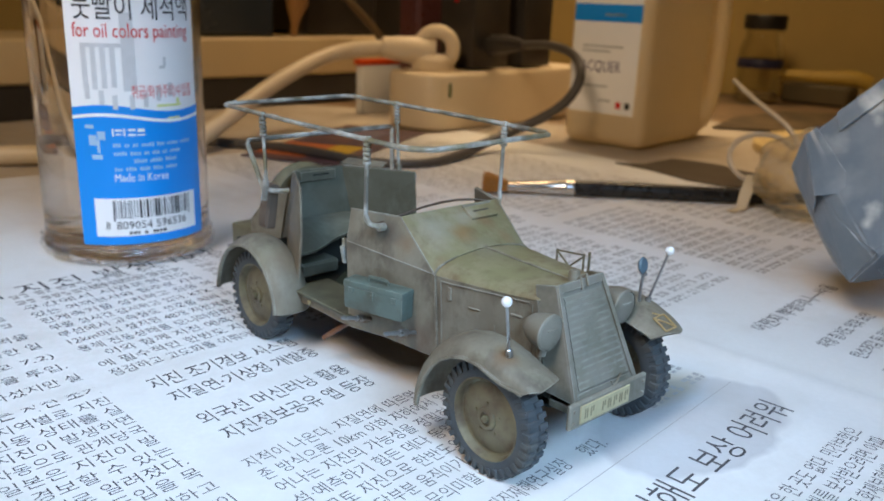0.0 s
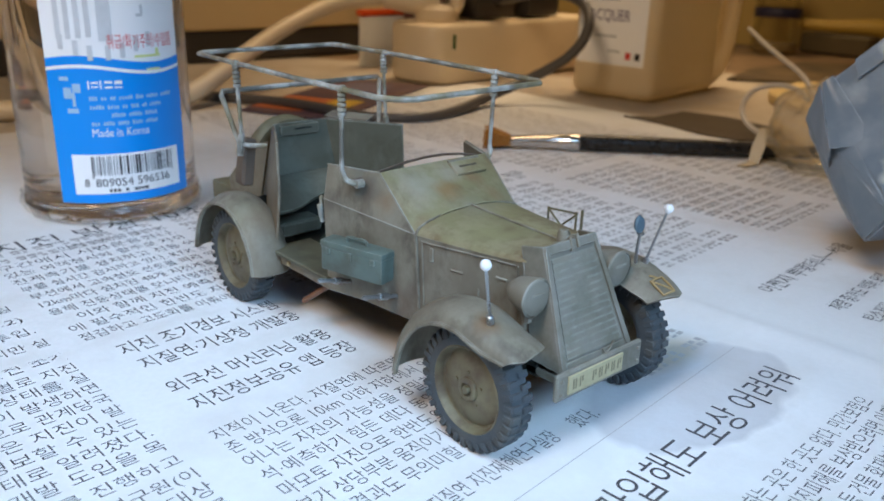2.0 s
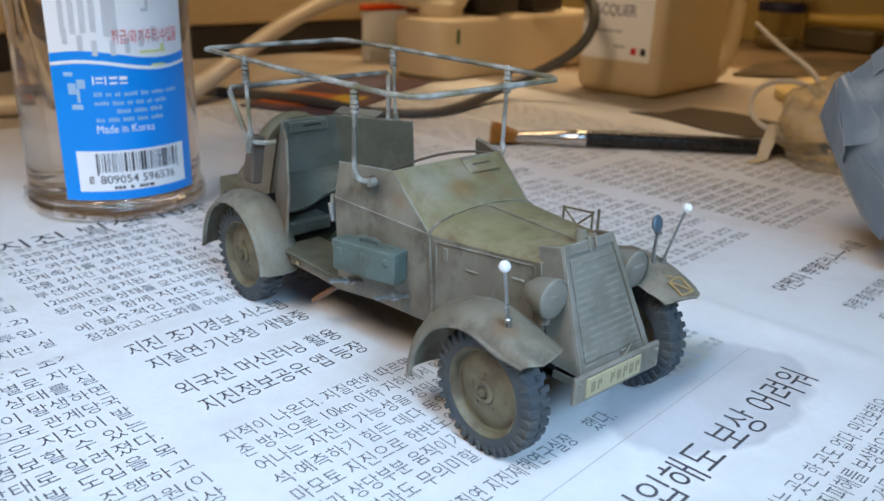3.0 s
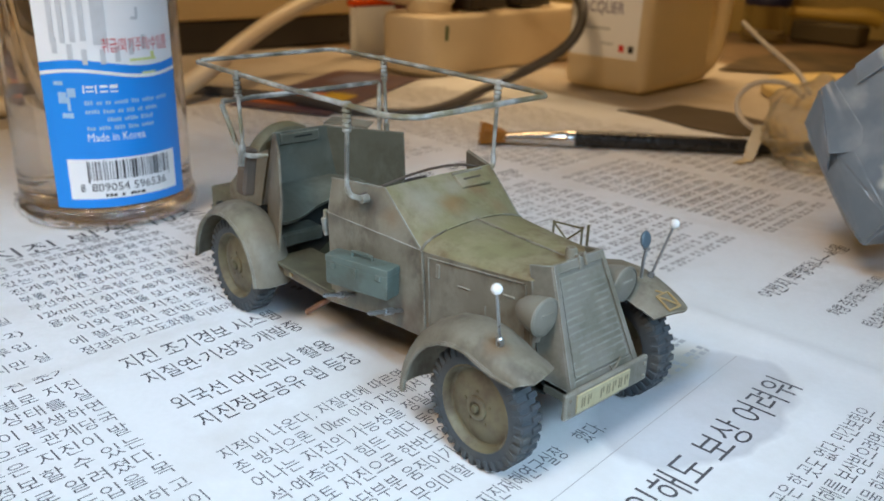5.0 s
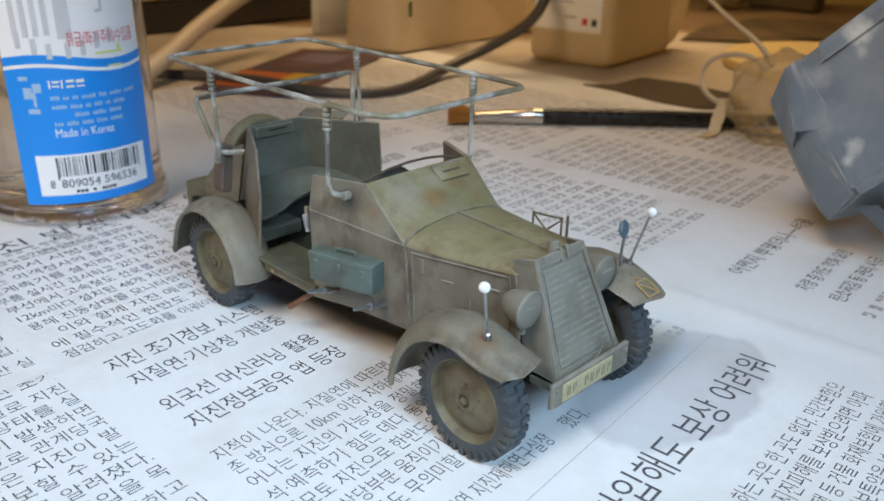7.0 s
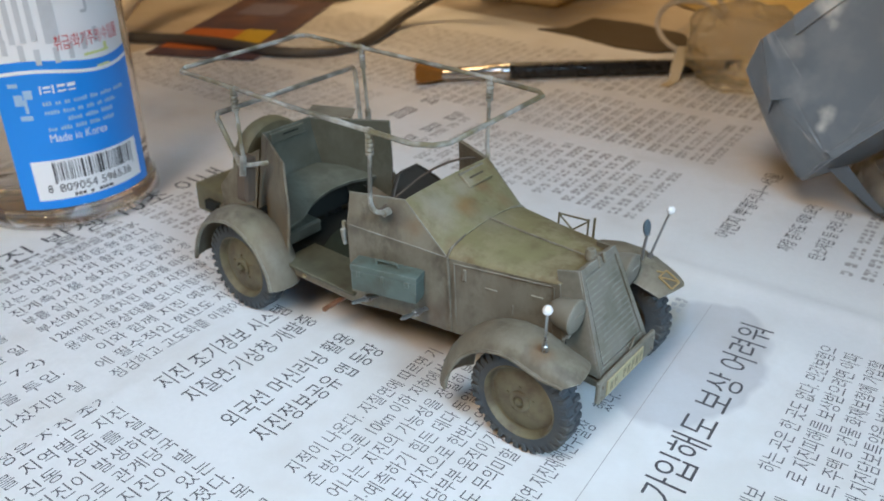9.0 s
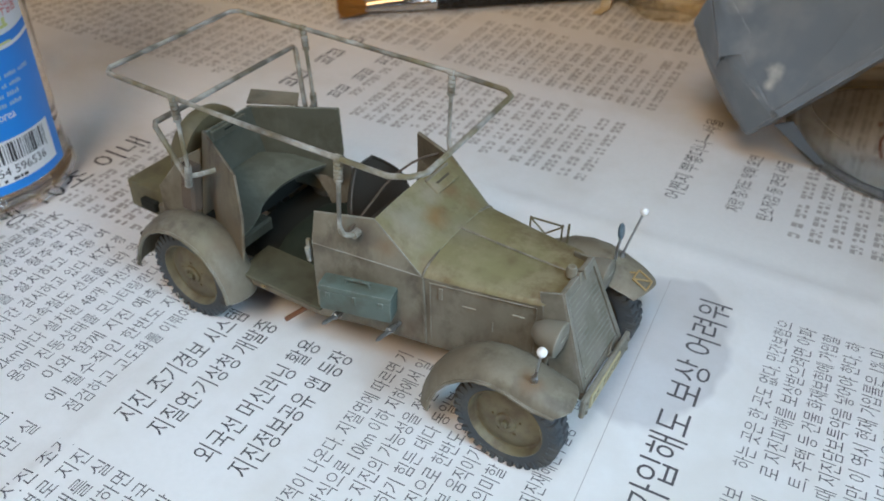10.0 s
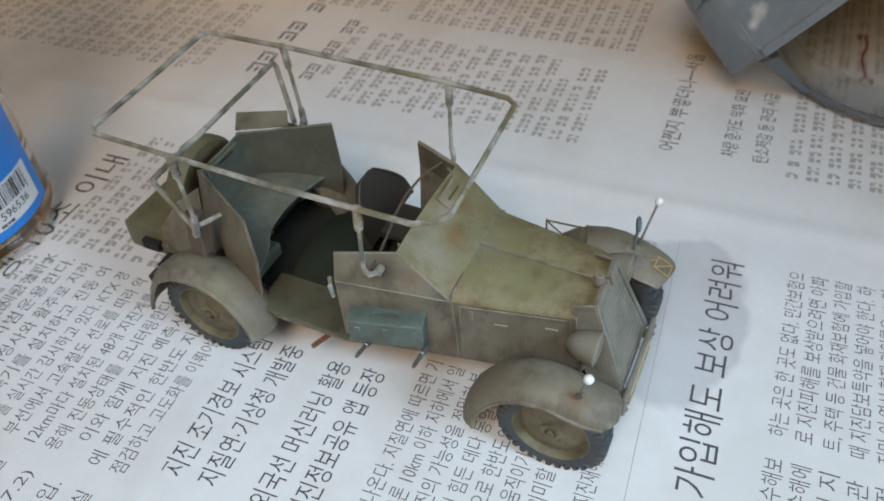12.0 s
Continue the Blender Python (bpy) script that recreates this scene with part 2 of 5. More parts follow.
def box(lo, hi, bevel=0.01, bm=None, m=None, seg=1):
    own = bmesh.new()
    bmesh.ops.create_cube(own, size=1)
    lo, hi = Vector(lo), Vector(hi)
    for v in own.verts:
        v.co = Vector(((lo[i] + hi[i]) / 2 + v.co[i] * (hi[i] - lo[i]) for i in range(3)))
    if bevel:
        bmesh.ops.bevel(own, geom=own.edges[:], offset=bevel, segments=seg, affect="EDGES", profile=0.6)
    if m:
        bmesh.ops.transform(own, matrix=m, verts=own.verts)
    return join(bm, own)


def join(bm, own):
    if bm is None:
        return own
    me = bpy.data.meshes.new("scratch")
    own.to_mesh(me)
    own.free()
    bm.from_mesh(me)
    bpy.data.meshes.remove(me)
    return bm


def panel(points, thick, bm=None, bevel=0.0):
    """A flat plate through the points, thickened towards its back by thick."""
    own = bmesh.new()
    f = own.faces.new([own.verts.new(p) for p in points])
    f.normal_update()
    push = f.normal * -thick
    res = bmesh.ops.extrude_face_region(own, geom=[f])
    for v in (g for g in res["geom"] if isinstance(g, bmesh.types.BMVert)):
        v.co += push
    bmesh.ops.recalc_face_normals(own, faces=own.faces)
    if bevel:
        bmesh.ops.bevel(own, geom=own.edges[:], offset=bevel, segments=1, affect="EDGES")
    return join(bm, own)


def tube(points, r, seg=8, bm=None, ends=None, smooth=0):
    """A round bar along the points; r may be one radius for each point."""
    pts = [Vector(p) for p in points]
    rads = list(r) if isinstance(r, (list, tuple)) else [r] * len(pts)
    for _ in range(smooth):
        out, wide = [pts[0]], [rads[0]]
        for a, b, ra, rb_ in zip(pts, pts[1:], rads, rads[1:]):
            out += [a.lerp(b, 0.25), a.lerp(b, 0.75)]
            wide += [ra * 0.75 + rb_ * 0.25, ra * 0.25 + rb_ * 0.75]
        pts, rads = out + [pts[-1]], wide + [rads[-1]]
    own = bmesh.new()
    closed = ends == "ring"
    count = len(pts)
    rings, side = [], None
    for i, p in enumerate(pts):
        if closed:
            way = (pts[(i + 1) % count] - pts[i - 1]).normalized()
        else:
            way = (pts[min(i + 1, count - 1)] - pts[max(i - 1, 0)]).normalized()
        if side is None:
            side = way.orthogonal().normalized()
        side = (side - way * side.dot(way)).normalized()
        up = way.cross(side)
        rad = rads[i]
        rings.append([own.verts.new(p + rad * (math.cos(a) * side + math.sin(a) * up)) for a in (2 * math.pi * k / seg for k in range(seg))])
    pairs = list(zip(rings, rings[1:])) + ([(rings[-1], rings[0])] if closed else [])
    for a, b in pairs:
        for k in range(seg):
            own.faces.new((a[k], a[(k + 1) % seg], b[(k + 1) % seg], b[k]))
    if not closed:
        own.faces.new(rings[0][::-1])
        own.faces.new(rings[-1])
    bmesh.ops.recalc_face_normals(own, faces=own.faces)
    return join(bm, own)


def lathe(profile, centre, axis=(0, 0, 1), seg=32, bm=None, squash=None):
    """Turns (radius, height) rows round an axis through centre."""
    own = bmesh.new()
    axis = Vector(axis).normalized()
    m = axis.to_track_quat("Z", "Y").to_matrix()
    rings = []
    for r, h in profile:
        if r < 1e-6:
            rings.append([own.verts.new((0, 0, h))])
        else:
            rings.append([own.verts.new((r * math.cos(2 * math.pi * k / seg), r * math.sin(2 * math.pi * k / seg), h)) for k in range(seg)])
    for a, b in zip(rings, rings[1:]):
        for k in range(seg):
            k2 = (k + 1) % seg
            if len(a) == 1 and len(b) == 1:
                continue
            if len(a) == 1:
                own.faces.new((a[0], b[k2], b[k]))
            elif len(b) == 1:
                own.faces.new((a[k], a[k2], b[0]))
            else:
                own.faces.new((a[k], a[k2], b[k2], b[k]))
    bmesh.ops.recalc_face_normals(own, faces=own.faces)
    for v in own.verts:
        v.co = m @ v.co + Vector(centre)
    return join(bm, own)


def strip(rows, thick, bm=None):
    """A sheet through rows of points, thickened along its normals."""
    own = bmesh.new()
    vs = [[own.verts.new(p) for p in row] for row in rows]
    for a, b in zip(vs, vs[1:]):
        for k in range(len(a) - 1):
            own.faces.new((a[k], a[k + 1], b[k + 1], b[k]))
    own.normal_update()
    if thick:
        bmesh.ops.solidify(own, geom=own.faces[:], thickness=thick)
        bmesh.ops.recalc_face_normals(own, faces=own.faces)
    return join(bm, own)


def lettering(text, width, height=None, fine=2, thin=0.0):
    """Filled letters of the built-in font in the xy plane, starting at the origin, width long; vertex and face lists."""
    cu = bpy.data.curves.new("letters", "FONT")
    cu.body, cu.size, cu.resolution_u, cu.offset = text, 1.0, fine, -thin
    ob = new("letters", cu)
    dg = bpy.context.evaluated_depsgraph_get()
    me = bpy.data.meshes.new_from_object(ob.evaluated_get(dg))
    vs = np.empty(len(me.vertices) * 3)
    me.vertices.foreach_get("co", vs)
    vs = vs.reshape(-1, 3)[:, :2].copy()
    faces = [tuple(p.vertices) for p in me.polygons]
    bpy.data.objects.remove(ob)
    bpy.data.curves.remove(cu)
    bpy.data.meshes.remove(me)
    if not len(vs):
        return vs, faces
    span = vs[:, 0].max() - vs[:, 0].min()
    s = width / span
    vs[:, 0] = (vs[:, 0] - vs[:, 0].min()) * s
    if height:
        vs[:, 1] = vs[:, 1] * height / (vs[:, 1].max() - vs[:, 1].min())
    else:
        vs[:, 1] *= s
    return vs, faces


class Print:
    """Gathers letters and bars, laid by a function from the flat sheet to the place, into one mesh."""

    def __init__(self, lay):
        self.lay, self.v, self.f = lay, [], []

    def add(self, vs, faces):
        n = len(self.v)
        self.v += [self.lay(a, b) for a, b in vs]
        self.f += [tuple(i + n for i in f) for f in faces]

    def text(self, text, u, v, width, height=None, fine=2, slope=0.0):
        vs, faces = lettering(text, width, height, max(fine, 2), 0.005 if fine < 2 else 0.002)
        self.add([(u + a, v - b + slope * a) for a, b in vs], faces)

    def bar(self, u0, v0, u1, v1, cuts=1):
        vs = [(u0 + (u1 - u0) * i / cuts, v) for i in range(cuts + 1) for v in (v0, v1)]
        self.add(vs, [(2 * i, 2 * i + 1, 2 * i + 3, 2 * i + 2) for i in range(cuts)])

    def bm(self):
        me = bpy.data.meshes.new("scratch")
        me.from_pydata(self.v, [], self.f)
        bm = bmesh.new()
        bm.from_mesh(me)
        bpy.data.meshes.remove(me)
        bmesh.ops.recalc_face_normals(bm, faces=bm.faces)
        return bm


# ---- the room and the table ----
WALL = mat("ochre_wall", (0.66, 0.48, 0.155), 0.85, second=(0.59, 0.43, 0.14), scale=25, mix=0.6, bump=0.1, bump_scale=300)
TABLE = mat("worn_table_top", (0.28, 0.19, 0.10), 0.6, second=(0.20, 0.13, 0.07), scale=18, mix=0.8, bump=0.1,
            stain=(0.06, 0.045, 0.03), stain_scale=9, stain_amount=0.8)


def structure(name, bm, material, label):
    return solid(name, bm, material, (0, 0, 0), label, name.split("_")[0], kind="structure")


turn = Matrix.Rotation(radians(34), 4, "Z")
structure("table_top", box((-30, -30, -1.0), (34, 27, -0.03), 0.05, m=turn), TABLE, "worn brown table top under newspaper sheets")
for x in (-28, 32):
    for y in (-28, 25):
        structure("table_leg", box((x - 1, y - 1, -26), (x + 1, y + 1, -1.0), 0.1, m=turn), TABLE, "square brown table leg")
structure("wall_back", box((-50, 28.0, -26), (60, 31.0, 60), 0, m=turn), WALL, "plain ochre wall behind the table")
structure("wall_side", box((-53, -60, -26), (-50, 31, 60), 0, m=turn), WALL, "plain ochre side wall")
structure("wall_far_side", box((60, -60, -26), (63, 31, 60), 0, m=turn), WALL, "plain ochre side wall")
structure("wall_rear", box((-53, -63, -26), (63, -60, 60), 0, m=turn), WALL, "plain ochre wall")
structure("floor", box((-53, -63, -29), (63, 31, -26), 0, m=turn), TABLE, "brown floor under the table")
# unseen ceiling, white rather than ochre so that it bounces light down
structure("ceiling", box((-53, -63, 60), (63, 31, 63), 0, m=turn), mat("white_ceiling", (0.80, 0.79, 0.76), 0.9, second=(0.76, 0.75, 0.72), scale=20), "unseen white ceiling that bounces light")

# ---- newspaper ----
ACROSS, DOWN = Vector((-0.058, 0.9983)), Vector((0.9983, 0.058))


def relief(x, y):
    """The newspaper's height: folds and slow waves."""
    u, v = -0.058 * x + 0.9983 * y, 0.9983 * x + 0.058 * y
    h = 0.030 * math.exp(-((u - 2.2) / 0.10) ** 2) + 0.012 * math.exp(-((u - 2.5) / 0.5) ** 2)
    h += 0.028 * math.exp(-((v + 1.36) / 0.07) ** 2) * (1 / (1 + math.exp((u + 0.9) * 6)))
    for wx in (1.446, -1.475):
        for wy in (-0.72, 0.72):
            h -= 0.010 * math.exp(-((x - wx) ** 2 + (y - wy) ** 2) / 0.09)
    far = min(1.0, max(0.0, (math.hypot(x, y) - 2.6) / 3))
    h += 0.035 * far * (noise.noise((x * 0.35, y * 0.35, 3.1)) + 0.5)
    return h


def lay(u, v, lift=0.004):
    x, y = u * ACROSS.x + v * DOWN.x, u * ACROSS.y + v * DOWN.y
    return (x, y, relief(x, y) + lift)


def paper_material():
    m = mat("newsprint", (0.72, 0.725, 0.72), 0.9, second=(0.66, 0.665, 0.66), scale=700, mix=0.5, bump=0.12, spec=0.15,
            stain=(0.60, 0.585, 0.555), stain_scale=18, stain_amount=0.7, bump_scale=900)
    nt = m.node_tree
    n, l = nt.nodes, nt.links
    bsdf = n["Principled BSDF"]
    before = bsdf.inputs["Base Color"].links[0].from_socket
    # show-through of the print on the back, and a greyer patch with a wavering rim
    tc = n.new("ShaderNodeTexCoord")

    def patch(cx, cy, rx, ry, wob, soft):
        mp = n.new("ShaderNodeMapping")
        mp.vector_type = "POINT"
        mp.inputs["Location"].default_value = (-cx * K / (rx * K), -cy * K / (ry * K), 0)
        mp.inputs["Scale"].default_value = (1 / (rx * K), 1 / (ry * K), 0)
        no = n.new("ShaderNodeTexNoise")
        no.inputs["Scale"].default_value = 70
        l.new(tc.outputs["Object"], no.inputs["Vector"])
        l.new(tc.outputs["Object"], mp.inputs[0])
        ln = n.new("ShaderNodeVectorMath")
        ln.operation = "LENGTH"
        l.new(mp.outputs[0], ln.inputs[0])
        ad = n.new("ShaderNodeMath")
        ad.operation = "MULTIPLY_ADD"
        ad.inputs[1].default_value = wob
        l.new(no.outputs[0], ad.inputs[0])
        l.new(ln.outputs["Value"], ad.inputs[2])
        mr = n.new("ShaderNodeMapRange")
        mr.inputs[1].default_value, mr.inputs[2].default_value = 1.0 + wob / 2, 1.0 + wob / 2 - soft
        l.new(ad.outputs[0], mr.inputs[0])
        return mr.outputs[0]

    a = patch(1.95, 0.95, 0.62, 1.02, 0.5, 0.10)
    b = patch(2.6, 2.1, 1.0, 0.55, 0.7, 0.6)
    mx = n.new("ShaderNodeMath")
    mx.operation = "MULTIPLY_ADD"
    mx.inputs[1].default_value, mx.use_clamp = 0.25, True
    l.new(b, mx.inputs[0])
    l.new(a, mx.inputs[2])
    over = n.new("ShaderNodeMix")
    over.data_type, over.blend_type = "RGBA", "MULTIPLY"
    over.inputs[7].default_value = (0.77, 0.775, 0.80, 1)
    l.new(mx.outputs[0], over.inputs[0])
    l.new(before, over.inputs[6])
    tan = n.new("ShaderNodeMix")
    tan.data_type, tan.blend_type = "RGBA", "MULTIPLY"
    tan.inputs[7].default_value = (0.86, 0.76, 0.62, 1)
    l.new(patch(1.50, 1.28, 0.26, 0.52, 0.8, 0.5), tan.inputs[0])
    l.new(over.outputs[2], tan.inputs[6])
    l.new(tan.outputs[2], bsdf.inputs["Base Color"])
    return m


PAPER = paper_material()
OLDPAPER = mat("old_newsprint", (0.52, 0.46, 0.37), 0.9, second=(0.46, 0.41, 0.33), scale=500, mix=0.6, bump=0.15, spec=0.15, stain=(0.40, 0.33, 0.24), stain_scale=16, stain_amount=0.7)
BODYINK = mat("body_ink", (0.105, 0.105, 0.115), 0.9, second=(0.15, 0.15, 0.16), scale=1500, mix=0.6, bump=0.0, spec=0.1)
INK = mat("news_ink", (0.075, 0.075, 0.08), 0.9, second=(0.105, 0.105, 0.115), scale=1500, mix=0.6, bump=0.0, spec=0.1)
GREYINK = mat("pale_news_ink", (0.335, 0.325, 0.315), 0.9, second=(0.44, 0.43, 0.42), scale=1200, mix=0.8, bump=0.0, spec=0.1)


def sheet(x0, y0, x1, y1, step, lift):
    own = bmesh.new()
    nx, ny = int((x1 - x0) / step), int((y1 - y0) / step)
    vs = [[own.verts.new((x0 + (x1 - x0) * i / nx, y0 + (y1 - y0) * j / ny, 0)) for j in range(ny + 1)] for i in range(nx + 1)]
    for row in vs:
        for v in row:
            v.co.z = relief(v.co.x, v.co.y) + lift
    for a, b in zip(vs, vs[1:]):
        for k in range(ny):
            own.faces.new((a[k], b[k], b[k + 1], a[k + 1]))
    return own


newspaper = thing("newspaper", (0, 0, 0), "white printed newspaper sheet with Korean text, creased and stained", "newspaper")
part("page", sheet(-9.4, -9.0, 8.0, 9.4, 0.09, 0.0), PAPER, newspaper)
under = thing("newspaper", (-8, 12, 0), "old newspaper sheets spread under bottles on the table", "newspaper")
part("page", sheet(-20.0, -9.0, 6.0, 17.0, 0.5, -0.028), OLDPAPER, under)


def heading(name, text, u, v, width, height, fine=2, slope=0.0):
    """A printed line, each letter a part of its own."""
    vs, faces = lettering(text, width, height, fine, 0.002)
    root = list(range(len(vs)))

    def find(i):
        while root[i] != i:
            root[i] = root[root[i]]
            i = root[i]
        return i

    for f in faces:
        for i in f[1:]:
            root[find(i)] = find(f[0])
    strokes = {}
    for i in range(len(vs)):
        strokes.setdefault(find(i), []).append(i)
    spans = sorted((min(vs[i][0] for i in g), max(vs[i][0] for i in g), g) for g in strokes.values())
    letters = []
    for lo, hi, g in spans:
        if letters and (lo < letters[-1][1] - 0.004 or max(hi, letters[-1][1]) - letters[-1][0] < 0.80 * height):
            letters[-1][1] = max(hi, letters[-1][1])
            letters[-1][2] += g
        else:
            letters.append([lo, hi, list(g)])
    for lo, hi, g in letters:
        index = {i: k for k, i in enumerate(g)}
        pr = Print(lay)
        pr.add([(u + vs[i][0], v - vs[i][1] + slope * vs[i][0]) for i in g], [tuple(index[i] for i in f) for f in faces if f[0] in index])
        part(name, pr.bm(), INK, newspaper)


for text, u, v in (("지진 조기경보 시스템", -1.90, -1.12), ("지질연·기상청 개발중", -1.88, -0.82), ("외국선 머신러닝 활용", -1.90, -0.37), ("지진정보공유 앱 등장", -1.88, -0.07)):
    heading("heading_letter", text, u, v, 1.36, 0.205)
heading("headline_letter", "가입해도 보상 어려워", -0.79, 2.52, 2.39, 0.285, 3, -0.03)
heading("headline_letter", "풍수해보험", -2.12, 2.56, 1.16, 0.285, 3, -0.03)
heading("headline_letter", "지진 발생 10초 이내", -1.90, -3.90, 3.09, 0.31)
heading("headline_letter", "에", -2.34, -3.90, 0.27, 0.29)
heading("heading_letter", "어쩐지 뿌옇더니―서울", 3.04, 1.60, 1.92, 0.20)
heading("heading_letter", "차량 증가도 악화 요인", 3.12, 2.19, 1.24, 0.165)
heading("heading_letter", "탄소저감 등 관리 시급", 3.11, 2.50, 1.28, 0.165)

LINE = 0.188
pr = Print(lay)
for i, t in enumerate(("지적이 나온다. 지질연에 따르면 기", "존 방식으론 10km 이하 지하에서 일", "어나는 지진의 가능성을 정밀히 분",
                       "석·예측하기 힘든 데다 동일본, 구", "마모토 지진으로 한반도의 지반 일", "부가 상당부분 움직이기 시작했다는",
                       "조사결과도 무의미할 수는 없다고", "말했다.")):
    pr.text(t, -1.98, 0.335 + LINE * i, 1.70 if len(t) > 9 else 0.42, 0.145, 1)
pr.text("지질연 지진재해연구실장", -1.44, 1.765, 1.09, 0.15, 1)
pr.text("했다.", -0.17, 1.765, 0.24, 0.15, 1)
part("body_text", pr.bm(), BODYINK, newspaper)
pr = Print(lay)
for i, t in enumerate(("인천국제공항과 K", "구간에서 시범운용한다.", "있는 여객청사와 활주로 지하", "진계측기를 설치하고 진동 여", "부를 실시간 감시하고 있다. KTX 경",
                       "부선에서 고속철도 선로를 따라 약", "12km마다 설치된 48개 지진계를 이", "용해 진동상태를 모니터링한다.", "이와 함께 지진 예측시스템",
                       "에 필수적인 한반도 지질분석", "점검하고 고도화를 이뤄야")):
    w = 1.76 if i < 10 else 1.32
    u = -2.03
    if i == 0:
        u, w = -1.40, 1.13
    if i == 8:
        u, w = -1.88, 1.61
    if i == 7:
        w = 1.62
    pr.text(t, u, -3.62 + 0.207 * i, w, 0.145, 1)
part("body_text", pr.bm(), BODYINK, newspaper)
pr = Print(lay)
for i, t in enumerate(("하였다. 진도와 피해 예상 지역을", "최신 장비를 도입해 관측한 일", "발생한 지진(규모 7.2)", "예산을 투입.", "장비가 늘어나섰지만 실", "제로 기상청은 지진 조기",
                       "경보를 지역별로 지진", "파와 진동 상태를 실", "시간 지진이 발생하면", "자동으로 관계당국", "현재 일본은 지진이 발", "생하기 전에 경보할 수 있는",
                       "가능한 상태로 알려졌다.", "시스템 개발 도입을 목", "표로 개발)를 진행하고", "지진연구원(이", "하는 곳을 대상", "으로 경보를")):
    w = 0.112 * len(t)
    v = 0.02 + 0.191 * (i - 12) if i > 4 else -1.66 + 0.27 * (i - 4)
    pr.text(t, -2.24 - w, v, w, 0.145, 1)
part("body_text", pr.bm(), BODYINK, newspaper)
pr = Print(lay)
for i, t in enumerate(("하는 곳은 한 곳도 없다. 민간보험으", "로 지진피해를 보상받으려면 아파", "트, 주택 등 건물 화재보험에 가입할", "때 지진담보특약을 넣어야 한다. 하",
                       "지만 이 역시 현재 가입률은 1% 미", "만이다. 보상을 받으려면")):
    pr.text(t, -0.10, 2.97 + 0.186 * i, 1.76 if i < 5 else 1.2, 0.145, 1)
for i, t in enumerate(("풍수해보", "수해에", "에 지", "가 관", "전", "보험")):
    w = 0.118 * len(t)
    pr.text(t, -0.30 - w, 2.97 + 0.186 * i, w, 0.145, 1)
part("body_text", pr.bm(), BODYINK, newspaper)
# the printed rule between the articles
pr = Print(lay)
pr.add([(-3.2 + 4.92 * k / 40, 2.046 - 0.033 * 4.92 * k / 40 + d) for k in range(41) for d in (0, 0.006)], [(2 * k, 2 * k + 1, 2 * k + 3, 2 * k + 2) for k in range(40)])
part("rule", pr.bm(), GREYINK, newspaper)

# columns too fine to read: words as bars
rnd = random.Random(4)


def column(pr, u0, u1, v0, v1, pitch, thick, ragged=0.1):
    v = v0
    while v < v1:
        u, end = u0 + (0.12 if rnd.random() < ragged else 0), u1 - (rnd.random() * 0.8 if rnd.random() < ragged else 0)
        while u < end - 0.08:
            w = min(rnd.uniform(0.12, 0.42), end - u)
            c = u
            while c < u + w - 0.03:  # syllables
                d = min(0.085, u + w - c)
                kind = rnd.random()  # two or three strokes to a syllable
                top, low = v - thick * 0.46, v + thick * 0.44
                pr.bar(c, top, c + d * rnd.uniform(0.5, 0.95), top + thick * rnd.uniform(0.3, 0.45))
                pr.bar(c + d * rnd.uniform(0, 0.3), low - thick * rnd.uniform(0.22, 0.4), c + d * rnd.uniform(0.75, 1.0), low)
                if kind < 0.6:
                    pr.bar(c + d * 0.68, top, c + d * 0.95, v + thick * rnd.uniform(0.0, 0.4))
                c += 0.1
            u += w + 0.07
        v += pitch


pr = Print(lay)
for u0, u1, v0, v1 in ((2.87, 4.45, -2.30, 0.62), (4.8, 6.4, -2.1, 0.75), (3.3, 4.6, -2.60, -2.45), (6.7, 8.4, -2.1, 0.9), (2.9, 4.6, -9.0, -4.2),
                       (4.9, 6.5, -9.0, -2.4), (6.7, 8.4, -9.0, -2.4), (2.95, 4.9, 2.75, 6.8), (5.1, 6.8, 2.75, 6.8), (-0.12, 1.62, -3.8, -1.5),
                       (-2.03, -0.27, -3.85, -3.62), (-4.2, -2.25, -3.9, -2.85), (-6.0, -4.2, -3.9, 0.9), (-6.0, -4.2, 2.9, 6.0), (-0.10, 1.66, 4.1, 6.8),
                       (-2.1, -0.3, 4.1, 6.8), (0.80, 1.66, 1.64, 1.70), (1.38, 1.66, 1.42, 1.46)):
    column(pr, u0, u1, v0, v1, 0.19, 0.125)
tagged(part("fine_print", pr.bm(), GREYINK, newspaper), kind="stuff")
pr = Print(lambda u, v: lay(u, v, -0.022))
for u0, u1, v0, v1 in ((0.3, 2.5, -16, -10), (2.8, 5.0, -17, -10), (9.6, 11.6, -12, -4), (11.8, 14, -12, -4), (9.6, 11.6, -2, 4)):
    column(pr, u0, u1, v0, v1, 0.24, 0.15)
tagged(part("fine_print", pr.bm(), GREYINK, under), kind="stuff")
# a small printed curve under the dish
pr = Print(lay)
spine = [(5.90, 3.33), (5.65, 3.36), (5.42, 3.31), (5.15, 3.33), (4.98, 3.37)]
for (ua, va), (ub, vb) in zip(spine, spine[1:]):
    pr.add([(ua, va - 0.016), (ub, vb - 0.016), (ub, vb + 0.016), (ua, va + 0.016)], [(0, 1, 2, 3)])
for k in range(12):
    a, b = k * math.pi / 6, (k + 1) * math.pi / 6
    pr.add([(4.90 + r * math.cos(q), 3.37 + r * math.sin(q)) for r, q in ((0.05, a), (0.08, a), (0.08, b), (0.05, b))], [(0, 1, 2, 3)])
for uc, vc in ((4.87, 3.17), (5.85, 3.27)):
    pr.bar(uc - 0.05, vc - 0.03, uc + 0.05, vc + 0.03)
part("printed_curve", pr.bm(), mat("red_brown_print", (0.22, 0.06, 0.04), 0.8, bump=0.0), newspaper)
